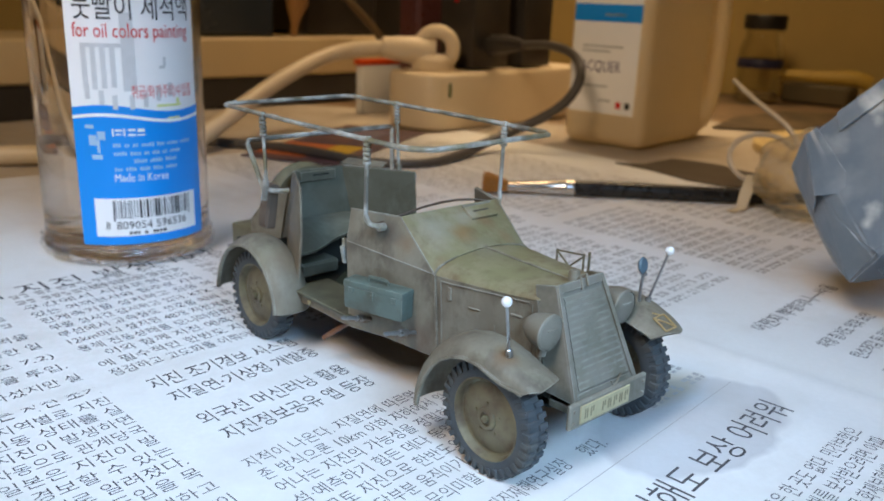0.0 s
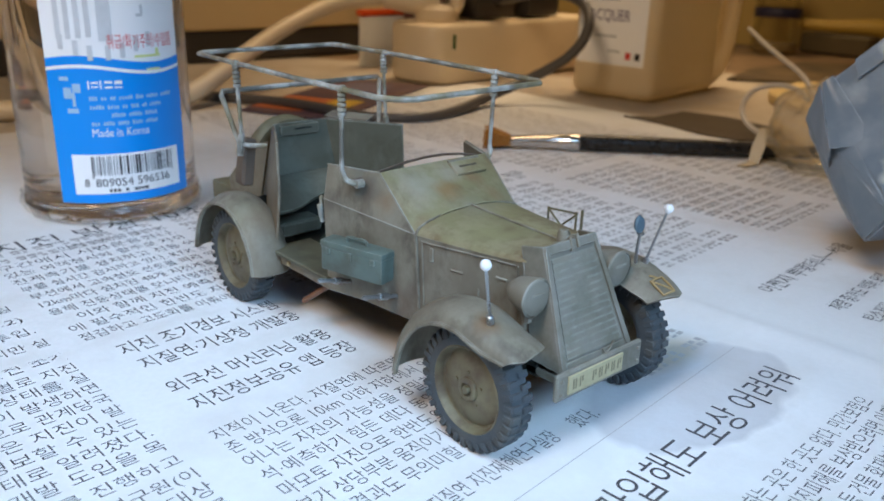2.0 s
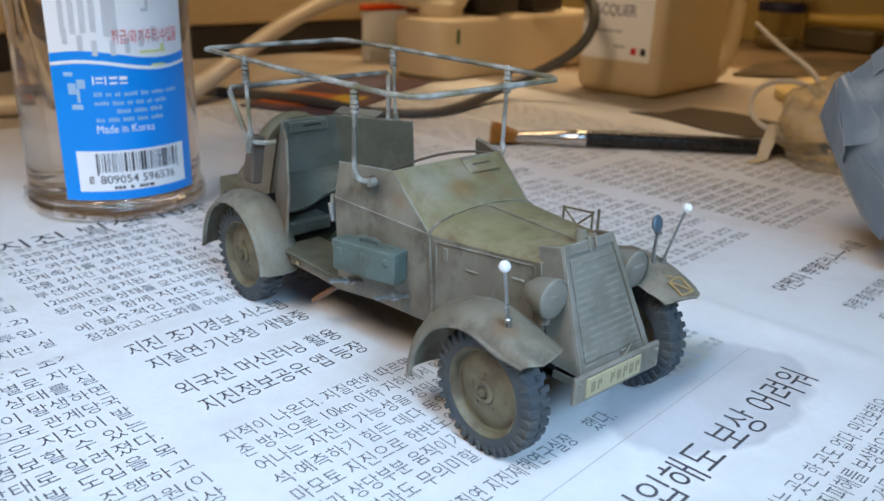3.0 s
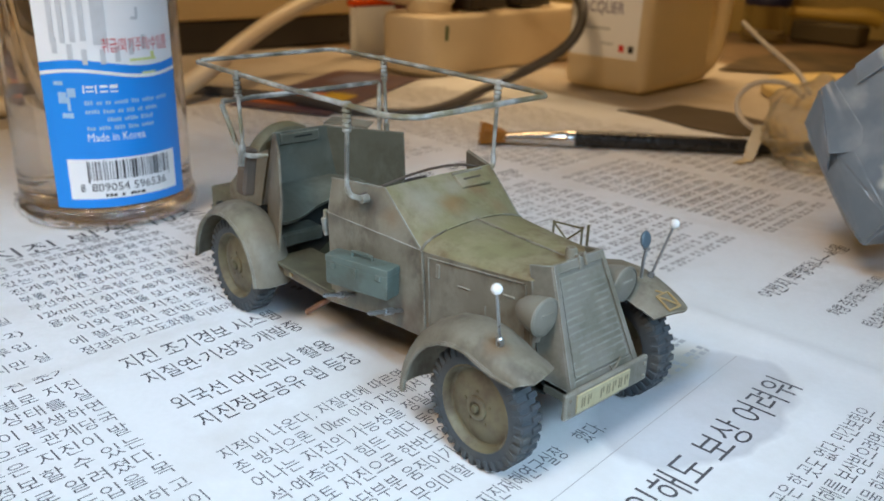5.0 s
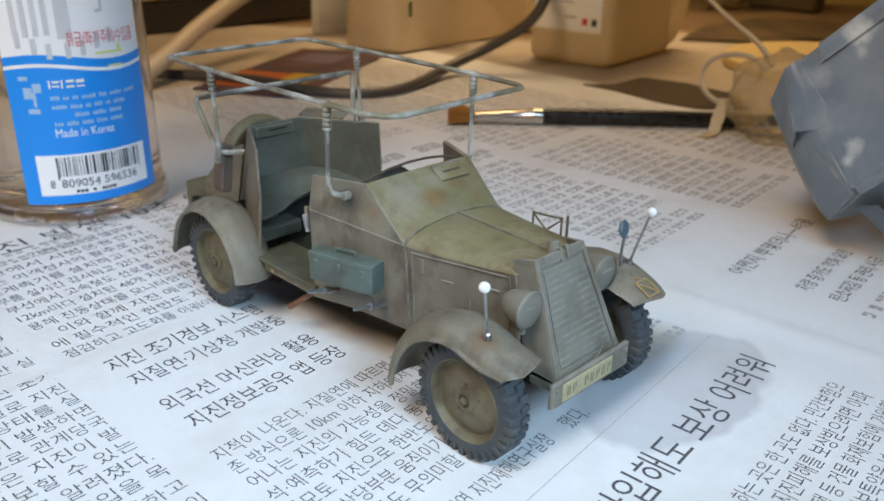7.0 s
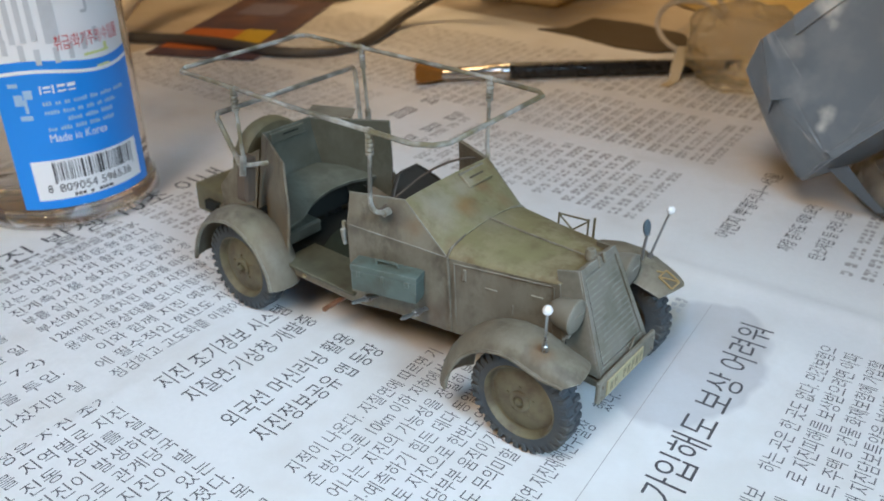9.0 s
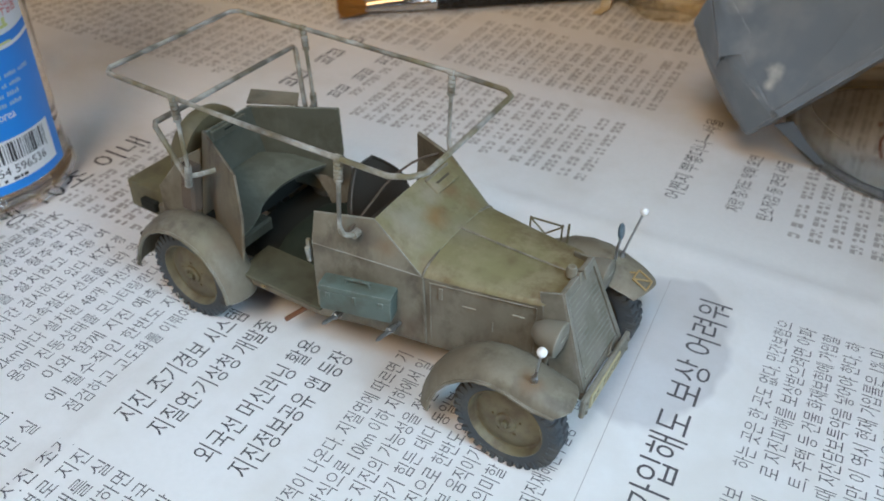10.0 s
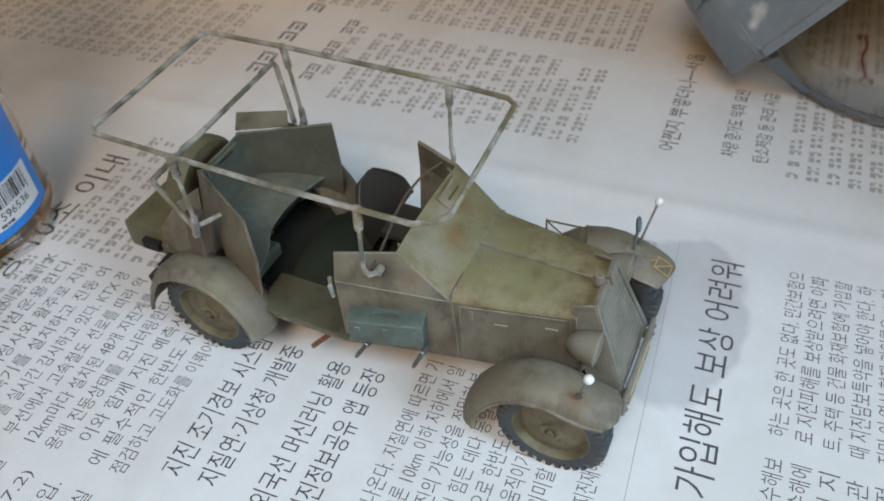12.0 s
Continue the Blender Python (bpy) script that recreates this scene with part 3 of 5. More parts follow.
# headings that cannot be read
pr = Print(lay)
for u0, v0, n, s in ((3.08, -3.36, 7, 0.26), (3.14, -2.72, 8, 0.185)):
    for k in range(n):
        if k % 3 != 2:
            a = u0 + k * s
            pr.bar(a, v0 - s * 0.8, a + s * 0.62, v0 - s * 0.66)
            pr.bar(a + s * 0.1, v0 - s * 0.45, a + s * 0.5, v0 - s * 0.32)
            pr.bar(a + s * 0.68, v0 - s * 0.85, a + s * 0.80, v0)
            pr.bar(a, v0 - s * 0.15, a + s * 0.6, v0)
part("heading", pr.bm(), BODYINK, newspaper)

# ---- the model car ----
car = thing("model_car", (0, 0, 0), "weathered grey-green model of an open radio car with aerial frame", "model car")
R_WHEEL = 0.405


def wheel(cx, side, parent, name="wheel", steer=0.0):
    """A wheel with treaded tyre, dished disc and hub, its outer face towards side."""
    s = side
    mid = 0.718 * s if s < 0 else 0.660
    m = Matrix.Translation((cx, mid, R_WHEEL - 0.010)) @ Matrix.Rotation(steer, 4, "Z") @ Matrix.Diagonal((R_WHEEL / 0.387, 0.84, R_WHEEL / 0.387, 1))
    half = 0.105
    prof = [(0.262, half * 0.88), (0.286, half * 1.0), (0.315, half), (0.348, half * 0.93), (0.368, half * 0.80), (0.374, 0), (0.368, -half * 0.80), (0.348, -half * 0.93), (0.31, -half), (0.262, -half * 1.0), (0.240, -half * 0.90), (0.262, half * 0.88)]
    bm = lathe(prof, (0, 0, 0), (0, s, 0), 48)
    bmesh.ops.transform(bm, matrix=m, verts=bm.verts)
    tyre = part(name, bm, RUBBER, parent, "dark rubber tyre with block tread")
    bm = bmesh.new()
    # tread lugs
    count = 34
    for k in range(count):
        a = 2 * math.pi * k / count
        for sgn in (1, -1):
            rot = Matrix.Rotation(a + (0.5 * sgn + 0.5) * math.pi / count, 4, "Y")
            box((-0.019, 0.008 if sgn > 0 else -0.098, 0.35), (0.019, 0.098 if sgn > 0 else -0.008, 0.387), 0.006, bm, rot)
            box((-0.018, sgn * 0.1 - 0.012, 0.318), (0.018, sgn * 0.1 + 0.012, 0.378), 0.005, bm, rot)
    bmesh.ops.transform(bm, matrix=m, verts=bm.verts)
    tagged(part("tread", bm, RUBBER, tyre), kind="stuff")
    disc = lathe([(0.262, half * 0.70), (0.276, half * 0.93), (0.268, half * 0.99), (0.258, half * 0.86), (0.248, half * 0.36), (0.236, half * 0.28), (0.222, half * 0.34), (0.190, half * 0.50), (0.140, half * 0.60), (0.110, half * 0.62), (0, half * 0.62)], (0, 0, 0), (0, s, 0), 40)
    bmesh.ops.transform(disc, matrix=m, verts=disc.verts)
    part("disc", disc, DISC, tyre, "rubbed brown-olive wheel disc")
    hub = lathe([(0.078, half * 0.55), (0.074, half * 0.80), (0.060, half * 0.88), (0.044, half * 0.86), (0.040, half * 0.70), (0, half * 0.70)], (0, 0, 0), (0, s, 0), 16)
    bmesh.ops.transform(hub, matrix=m, verts=hub.verts)
    part("hub", hub, DISC, tyre)
    nut = lathe([(0.026, half * 0.66), (0.026, half * 1.0), (0.018, half * 1.05), (0, half * 1.05)], (0, 0, 0), (0, s, 0), 6)
    bmesh.ops.transform(nut, matrix=m, verts=nut.verts)
    part("nut", nut, WORN, tyre)
    for k in range(5):
        a = 2 * math.pi * (k + 0.3) / 5
        bolt = lathe([(0.011, half * 0.5), (0.011, half * 0.72), (0, half * 0.74)], (0.105 * math.cos(a), 0, 0.105 * math.sin(a)), (0, s, 0), 6)
        bmesh.ops.transform(bolt, matrix=m, verts=bolt.verts)
        part("bolt", bolt, DISC, tyre)
    return tyre


for cx in (1.446, -1.475):
    for side in (-1, 1):
        wheel(cx, side, car)


def fender(cx, side, arc, parent, sweep=False):
    """A mudguard: an arch of rounded section round the wheel."""
    rows = []
    for a, r in arc:
        row = []
        for y, drop in ((0.53, 0.10), (0.58, 0.045), (0.65, 0.008), (0.73, 0.0), (0.80, 0.010), (0.86, 0.038), (0.898, 0.080), (0.912, 0.125)):
            b = a
            if sweep and a < 60:  # the nose flicks out a little and its inner side reaches further
                across, nose = (y - 0.53) / 0.38, (60 - a) / 32
                b = 60 - (60 - a) * (0.60 + 0.15 * across - 0.45 * max(0.0, across - 0.72))
                y, drop = y - 0.045 * across ** 2 * nose ** 2, drop * (1 - 0.30 * nose)
            c, s_ = math.cos(radians(b)), math.sin(radians(b))
            row.append((cx + (r - drop) * c, (y - 0.060 if sweep and side > 0 else y) * side, 0.37 + (r - drop) * s_))
        if not sweep:
            row = row[:-1]
        rows.append(row)
    bm = strip(rows, 0.022)
    # a rolled outer edge
    tube([row[-1] for row in rows], 0.013, 6, bm)
    return part("mudguard", bm, PAINT, parent, "grey-brown mudguard with rubbed rim")


front_arc = [(187, 0.615), (178, 0.60), (168, 0.585), (155, 0.575), (140, 0.57), (125, 0.57), (110, 0.575), (95, 0.58), (80, 0.585), (65, 0.59), (50, 0.605), (42, 0.62), (35, 0.635), (28, 0.648)]
rear_arc = [(182, 0.605), (172, 0.59), (158, 0.58), (142, 0.58), (126, 0.58), (110, 0.58), (95, 0.58), (80, 0.58), (65, 0.575), (50, 0.57), (35, 0.56), (20, 0.56), (10, 0.56), (1, 0.56)]
guards = {}
for side in (-1, 1):
    guards[side] = fender(1.38, side, front_arc, car, True)
    fender(-1.462, side, rear_arc, car)

# body: front crew cell
A, B, C = (-0.20, 0.672, 1.45), (0.20, 0.512, 1.445), (0.585, 0.498, 1.092)
D = (-0.215, 0.705, 1.195)
E, F = (0.585, 0.455, 0.42), (-0.24, 0.665, 0.50)


def mir(p, side):
    return (p[0], p[1] * side, p[2])


for side in (-1, 1):
    order = 1 if side < 0 else -1
    up = [mir(p, side) for p in (A, D, C, B)][::order]
    bm = panel(up, 0.022, bevel=0.004)
    part("upper_side_plate", bm, PAINT, car)
    low = [mir(p, side) for p in (D, F, E, C)][::order]
    bm = panel(low, 0.022, bevel=0.004)
    # door seam, hinges and catch
    part("lower_side_plate", bm, PAINT, car)
# sloping cowl plate with a vision slit flap
rows = []
for i in range(5):
    t = i / 4
    row = []
    for j in range(9):
        s = j / 8 * 2 - 1
        top = Vector((B[0] - 0.02 * (1 - s * s), B[1] * s, B[2]))
        low = Vector((C[0] + 0.02 * (1 - s * s), C[1] * s, C[2] + 0.13 * (1 - abs(s) ** 3)))
        row.append(top.lerp(low, t))
    rows.append(row)
cowl = part("cowl", strip(rows, -0.022), TOP, car, "rust-stained olive cowl plate")
for y in (0.24,):
    p = Vector((0.285, y, 1.392))
    slope = Matrix.Translation(p) @ Matrix.Rotation(radians(33), 4, "Y")
    visor = part("vision_flap", box((-0.065, -0.145, -0.008), (0.065, 0.145, 0.020), 0.006, m=slope), TOP, car)
    part("slot", box((-0.014, -0.085, 0.018), (0.004, 0.085, 0.023), 0.002, m=slope), SHADE, visor)
    part("hinge", tube([slope @ Vector((-0.07, -0.15, 0.016)), slope @ Vector((-0.07, 0.15, 0.016))], 0.012, 6), PAINT, visor)

# bonnet: rounded shoulders, narrowing to the radiator
BONNET_END = 1.53
SHAPE = [(-1.0, 0.0), (-0.985, 0.022), (-0.93, 0.048), (-0.80, 0.072), (-0.55, 0.10), (-0.02, 0.128), (0, 0.123), (0.02, 0.128), (0.55, 0.10), (0.80, 0.072), (0.93, 0.048), (0.985, 0.022), (1.0, 0.0)]
rows = []
for i in range(9):
    t = i / 8
    x = 0.585 + (BONNET_END - 0.585) * t
    half = 0.495 + (0.335 - 0.495) * t if i < 8 else 0.278
    z = 1.092 + (1.122 - 1.092) * t - 0.008 * math.sin(math.pi * t)
    rows.append([(x, half * s, z + h * (1 - 0.45 * t)) for s, h in SHAPE])
bonnet = part("bonnet", strip(rows, -0.02), TOP, car, "rubbed olive-green bonnet with centre hinge")
part("hinge", tube([(0.60, 0, 1.222), (1.0, 0, 1.204), (1.50, 0, 1.190)], 0.008, 6), PAINT, bonnet)
part("scuttle_seam", tube([(0.588, 0.498 * s, 1.095 + h) for s, h in SHAPE], 0.009, 6), PAINT, car)
for side in (-1, 1):
    order = 1 if side < 0 else -1
    pts = [(0.585, 0.495 * side, 1.09), (0.585, 0.455 * side, 0.42), (1.50, 0.30 * side, 0.44), (1.44, 0.345 * side, 1.12)][::order]
    hood_side = part("bonnet_side", panel(pts, 0.02, bevel=0.004), PAINT, car, "grey-brown bonnet side with flap and catches")

    def on_side(x, z, out=0.0):
        t = (x - 0.585) / (1.46 - 0.585)
        return Vector((x, side * (0.455 + 0.04 * (z - 0.42) / 0.68 + (0.335 - 0.49) * t + out), z))

    bm = None
    for seq in ((0.64, 0.50, 0.64, 1.06), (0.64, 1.055, 1.38, 1.085), (1.40, 0.66, 1.40, 1.085)):
        bm = tube([on_side(seq[0], seq[1], 0.004), on_side((seq[0] + seq[2]) / 2, (seq[1] + seq[3]) / 2, 0.004), on_side(seq[2], seq[3], 0.004)], 0.006, 6, bm)
    part("seam", bm, PAINT, hood_side)
    for x, z, w, h in ((0.72, 0.98, 0.03, 0.10), (1.10, 0.80, 0.012, 0.09), (1.28, 0.965, 0.09, 0.018), (0.93, 0.92, 0.10, 0.012)):
        p = on_side(x, z)
        rot = Matrix.Translation(p) @ Matrix.Rotation(side * -0.19 if side > 0 else 0.19, 4, "Z")
        part("catch", box((-w / 2, -0.012, -h / 2), (w / 2, 0.012, h / 2), 0.005, m=rot), PAINT, hood_side)
part("scuttle_band", tube([(0.60, -0.462, 0.45), (0.598, -0.484, 0.8), (0.59, -0.502, 1.09)], 0.010, 6), PAINT, car)

# armoured radiator front: sloping plate with louvres between raised edges, and side flanges
T0, T1 = Vector((1.545, 0.0, 1.24)), Vector((1.805, 0.0, 0.495))
NEAR0, NEAR1, FAR0, FAR1 = -0.295, -0.345, 0.185, 0.345


def face(s, t, out=0.0):
    """A point on the plate: s across (-1 to 1), t down (0 to 1)."""
    p = T0.lerp(T1, t)
    n = Vector(((T0 - T1).z, 0, -(T0 - T1).x)).normalized()
    a, b = NEAR0 + (NEAR1 - NEAR0) * t, FAR0 + (FAR1 - FAR0) * t
    return Vector((p.x, (a + b) / 2 + (b - a) / 2 * s, p.z)) + n * out


bm = panel([face(-1, 0), face(-1, 1), face(1, 1), face(1, 0)], 0.025, bevel=0.003)
grille = part("radiator_plate", bm, FRONT, car, "grey-green louvred radiator armour plate")
for s0, s1 in ((-1.0, -0.86), (0.86, 1.0)):
    part("edge_strip", panel([face(s0, 0.0, 0.016), face(s0, 1, 0.016), face(s1, 1, 0.016), face(s1, 0.0, 0.016)], 0.016, bevel=0.003), FRONT, grille)
part("edge_strip", panel([face(-0.86, 0.0, 0.016), face(-0.86, 0.075, 0.016), face(0.86, 0.075, 0.016), face(0.86, 0.0, 0.016)], 0.016, bevel=0.003), FRONT, grille)
for k in range(14):
    t = 0.11 + k * 0.057
    bm = panel([face(-0.80, t, 0.002), face(-0.80, t + 0.053, 0.012), face(0.80, t + 0.053, 0.012), face(0.80, t, 0.002)], 0.006)
    part("louvre", bm, FRONT, grille)
bm = panel([face(-0.86, 0.93, 0.012), face(-0.86, 1, 0.012), face(0.86, 1, 0.012), face(0.86, 0.93, 0.012)], 0.014, bevel=0.003)
part("lower_flap", bm, FRONT, grille)
part("latch", tube([face(0.12, 0.92, 0.03), face(0.16, 0.97, 0.03), face(0.3, 0.95, 0.03), face(0.5, 0.90, 0.025)], 0.006, 6), PAINT, grille)
for side in (-1, 1):
    a, b = face(side, 0, 0), face(side, 1, 0)
    back_top, back_low = Vector((1.40, -0.335 if side < 0 else 0.215, 1.215)), Vector((1.56, side * 0.345, 0.50))
    pts = [a, back_top, back_low, b][:: -1 if side > 0 else 1]
    part("side_flange", panel(pts, 0.018, bevel=0.003), FRONT, grille)
# filler cap and clamp on the top edge
bm = lathe([(0.0, 0.05), (0.03, 0.045), (0.04, 0.02), (0.04, -0.03)], (1.50, -0.06, 1.25), (0, 0, 1), 14)
tube([(1.50, -0.06, 1.24), (1.56, -0.06, 1.26), (1.578, -0.06, 1.175)], 0.012, 6, bm)
part("filler_cap", bm, PAINT, car)
part("clamp", tube([(1.50, -0.02, 1.24), (1.57, -0.015, 1.27), (1.59, -0.01, 1.195)], 0.012, 6), PAINT, car)

# bumper board and plate
bumper = part("bumper", box((1.835, -0.455, 0.365), (1.872, 0.38, 0.548), 0.010), FRONT, car, "flat grey-green bumper board")
plate = part("number_plate", box((1.870, -0.36, 0.395), (1.884, 0.17, 0.522), 0.004), CREAM, bumper, "cream number plate with dark marks")
for k in range(8):
    if k != 2:
        y = -0.32 + k * 0.062
        part("mark", box((1.883, y, 0.425), (1.886, y + 0.012, 0.495), 0.0), INK_CAR, plate)
        part("mark", box((1.883, y + 0.022, 0.425 + 0.03 * (k % 2)), (1.886, y + 0.034, 0.495), 0.0), INK_CAR, plate)
for y in (-0.415, 0.335):
    bm = None
    for z in (0.41, 0.50):
        bm = lathe([(0.014, -0.01), (0.014, 0.01), (0, 0.014)], (1.874, y, z), (1, 0, 0), 8, bm)
    part("bolt", bm, FRONT, bumper)
for side in (-1, 1):
    part("bumper_bracket", box((1.5, side * 0.30 - 0.03, 0.40), (1.85, side * 0.30 + 0.03, 0.46), 0.008), PAINT, car)

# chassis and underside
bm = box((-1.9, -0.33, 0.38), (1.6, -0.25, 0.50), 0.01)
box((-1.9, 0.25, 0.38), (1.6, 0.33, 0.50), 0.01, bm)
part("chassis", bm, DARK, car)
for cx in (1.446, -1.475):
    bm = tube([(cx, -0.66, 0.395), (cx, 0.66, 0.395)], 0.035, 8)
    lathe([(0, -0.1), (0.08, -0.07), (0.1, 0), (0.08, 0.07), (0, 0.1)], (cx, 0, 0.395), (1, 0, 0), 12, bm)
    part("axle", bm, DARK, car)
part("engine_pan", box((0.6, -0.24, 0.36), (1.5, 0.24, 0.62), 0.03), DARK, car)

# floor and rear crew cell
rows = []
for i in range(9):
    s = i / 4 - 1
    rows.append([(-0.95 + 0.58 * j / 8, 0.10 + 0.40 * s, 0.56 + 0.20 * max(0.0, 1 - s ** 4) * math.sin(math.pi * min(1, 0.12 + j / 9.5)) ** 0.6 + 0.02 * noise.noise((i * 0.7, j * 0.6, 1))) for j in range(9)])
part("seat_cushion", strip(rows, 0.02), mat("dark_green_cloth", (0.016, 0.022, 0.016), 0.8, second=(0.03, 0.038, 0.028), scale=300, mix=0.8, bump=0.3, spec=0.12), car, "dark green cushion on the cabin floor")
# centre floor coloured near-black to carry the cabin's shade
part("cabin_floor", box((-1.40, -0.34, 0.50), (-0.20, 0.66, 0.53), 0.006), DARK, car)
floor = part("floor_pan", box((-1.05, -0.70, 0.545), (-0.20, -0.30, 0.575), 0.006), TREAD, car, "rubbed olive floor plate")
for side in (-1, 1):
    flat = [(-1.08, 0.66), (-0.24, 0.66), (0.58, 0.44)]
    for (xa, ya), (xb, yb) in zip(flat, flat[1:]):
        pts = [(xa, ya * side, 0.55), (xa, ya * side, 0.46), (xb, yb * side, 0.46), (xb, yb * side, 0.55)][:: 1 if side < 0 else -1]
        part("sill", panel(pts, 0.03, bevel=0.004), PAINT, car)
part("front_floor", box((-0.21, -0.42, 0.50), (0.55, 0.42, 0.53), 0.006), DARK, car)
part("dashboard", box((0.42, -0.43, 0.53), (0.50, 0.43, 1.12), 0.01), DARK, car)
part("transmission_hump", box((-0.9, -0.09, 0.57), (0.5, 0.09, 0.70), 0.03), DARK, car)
BT, BS = (-1.665, 0.262, 1.44), (-0.975, 0.64, 1.455)
for side in (-1, 1):
    order = 1 if side < 0 else -1
    pts = [mir(p, side) for p in (BT, (-1.65, 0.42, 0.70), (-1.0, 0.66, 0.56), (-0.955, 0.645, 1.06), BS)][::order]
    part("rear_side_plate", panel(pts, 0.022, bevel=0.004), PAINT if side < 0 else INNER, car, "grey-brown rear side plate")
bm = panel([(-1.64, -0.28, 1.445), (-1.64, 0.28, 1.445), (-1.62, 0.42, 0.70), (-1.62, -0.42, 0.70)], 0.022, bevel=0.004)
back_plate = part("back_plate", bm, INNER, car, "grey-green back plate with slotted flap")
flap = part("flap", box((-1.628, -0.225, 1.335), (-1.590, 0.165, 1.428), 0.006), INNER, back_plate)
# dark strip laid on the flap in place of the slot's shade
part("slot", box((-1.592, -0.09, 1.384), (-1.587, 0.09, 1.398), 0.001), DARK, flap)
part("top_flap", panel([(-1.67, 0.27, 1.446), (-1.79, 0.46, 1.462), (-1.40, 0.635, 1.462), (-1.29, 0.475, 1.446)], 0.012), PAINT, back_plate)
# bench: a soft sheet sloping down to a drooping, arched front edge
EDGE = [(-1.0, -0.99, 0.885), (-0.88, -1.01, 0.865), (-0.70, -1.05, 0.855), (-0.52, -1.10, 0.865), (-0.38, -1.16, 0.87), (-0.15, -1.18, 0.90), (0.1, -1.17, 0.93), (0.5, -1.15, 0.935), (1.0, -1.09, 0.90)]
rows = []
for s, ex, ez in EDGE:
    row = []
    for i in range(8):
        t = i / 7
        x = -1.61 + (ex + 1.61) * t
        half = 0.29 + (0.625 - 0.29) * (x + 1.61) / 0.6
        z = 0.99 + (ez - 0.99) * t ** 1.6 + 0.015 * math.sin(math.pi * t)
        row.append((x, half * s, z))
    rows.append(row)
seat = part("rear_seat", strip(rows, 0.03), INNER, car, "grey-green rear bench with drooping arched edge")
# near-black sheet standing in for the shade under the bench
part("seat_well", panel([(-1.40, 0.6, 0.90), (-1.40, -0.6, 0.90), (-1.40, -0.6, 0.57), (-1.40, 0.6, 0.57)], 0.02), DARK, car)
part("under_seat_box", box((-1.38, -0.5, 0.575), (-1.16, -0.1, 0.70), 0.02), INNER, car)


# folded front seats
def folding_seat(y):
    ob = part("front_seat", box((-0.42, y - 0.20, 0.72), (0.02, y + 0.20, 0.79), 0.03, seg=2), BROWN, car, "dark brown leather front seat")
    rows = []
    for i in range(9):
        t = i / 8
        half = 0.37 if t < 0.30 else 0.37 - 0.26 * ((t - 0.30) / 0.70) ** 1.4
        rows.append([(-0.38 - 0.20 * t, y + half * s, 0.76 + 0.40 * t) for s in (-1, -0.5, 0, 0.5, 1)])
    back_ = part("backrest", strip(rows, 0.05), BROWN, ob)
    rim = [r[0] for r in rows] + [r[-1] for r in rows[::-1]]
    part("piping", tube(rim, 0.014, 6), BROWN, back_)
    bm = None
    for dy in (-0.16, 0.16):
        bm = tube([(-0.05, y + dy, 0.53), (-0.05, y + dy, 0.73)], 0.012, 6, bm)
        tube([(-0.38, y + dy, 0.53), (-0.38, y + dy, 0.73)], 0.012, 6, bm)
    part("seat_frame", bm, DARK, ob)


folding_seat(0.43)
wheel_bm = tube([(0.10 + 0.05 * math.sin(a), 0.3 + 0.17 * math.cos(a), 1.12 + 0.16 * math.sin(a)) for a in (2 * math.pi * k / 24 for k in range(24))], 0.012, 6, ends="ring")
tube([(0.10, 0.3, 1.12), (0.40, 0.3, 1.0)], 0.014, 6, wheel_bm)
for a in (0.5, 2.6, 4.7):
    tube([(0.10, 0.3, 1.12), (0.10 + 0.05 * math.sin(a), 0.3 + 0.17 * math.cos(a), 1.12 + 0.16 * math.sin(a))], 0.008, 5, wheel_bm)
part("steering_wheel", wheel_bm, DARK, car)
part("gear_lever", tube([(-0.05, 0, 0.68), (-0.10, 0.02, 0.95)], 0.01, 6), WIRE, car)

# tail: spare wheel, tank box, brackets
spare_bm = lathe([(0.0, -0.10), (0.16, -0.10), (0.20, -0.075), (0.30, -0.10), (0.37, -0.085), (0.395, -0.04), (0.395, 0.04), (0.37, 0.085), (0.30, 0.10), (0.20, 0.08), (0, 0.08)], (-1.90, 0.0, 1.06), (1, 0, 0), 40)
part("spare_wheel", spare_bm, WORN, car, "olive spare wheel behind the back plate")
part("tail_plate", panel([(-1.66, -0.42, 0.70), (-1.66, -0.30, 1.30), (-1.80, -0.42, 1.22), (-1.98, -0.52, 0.95), (-1.98, -0.52, 0.70)][::-1], 0.02), PAINT, car)
part("tail_plate", panel([(-1.66, 0.42, 0.70), (-1.66, 0.30, 1.30), (-1.80, 0.42, 1.22), (-1.98, 0.52, 0.95), (-1.98, 0.52, 0.70)], 0.02), PAINT, car)
trunk = part("tail_box", box((-2.50, -0.46, 0.52), (-1.96, 0.46, 0.80), 0.03, seg=2), WORN, car, "olive tail box")
part("tail_deck", box((-2.1, -0.5, 0.62), (-1.6, 0.5, 0.70), 0.01), PAINT, car)
part("strap", box((-2.30, -0.52, 0.60), (-2.12, -0.455, 0.70), 0.01), DARK, trunk)
m = Matrix.Translation((-2.04, -0.53, 0.56)) @ Matrix.Rotation(radians(84), 4, "Z") @ Matrix.Rotation(radians(-10), 4, "Y")
part("tail_lamp_bar", box((-0.10, -0.03, -0.05), (0.17, 0.03, 0.05), 0.012, m=m), DARK, car)
part("tail_lamp", box((-0.22, -0.03, -0.04), (-0.11, 0.03, 0.04), 0.012, m=m), BROWN, car)

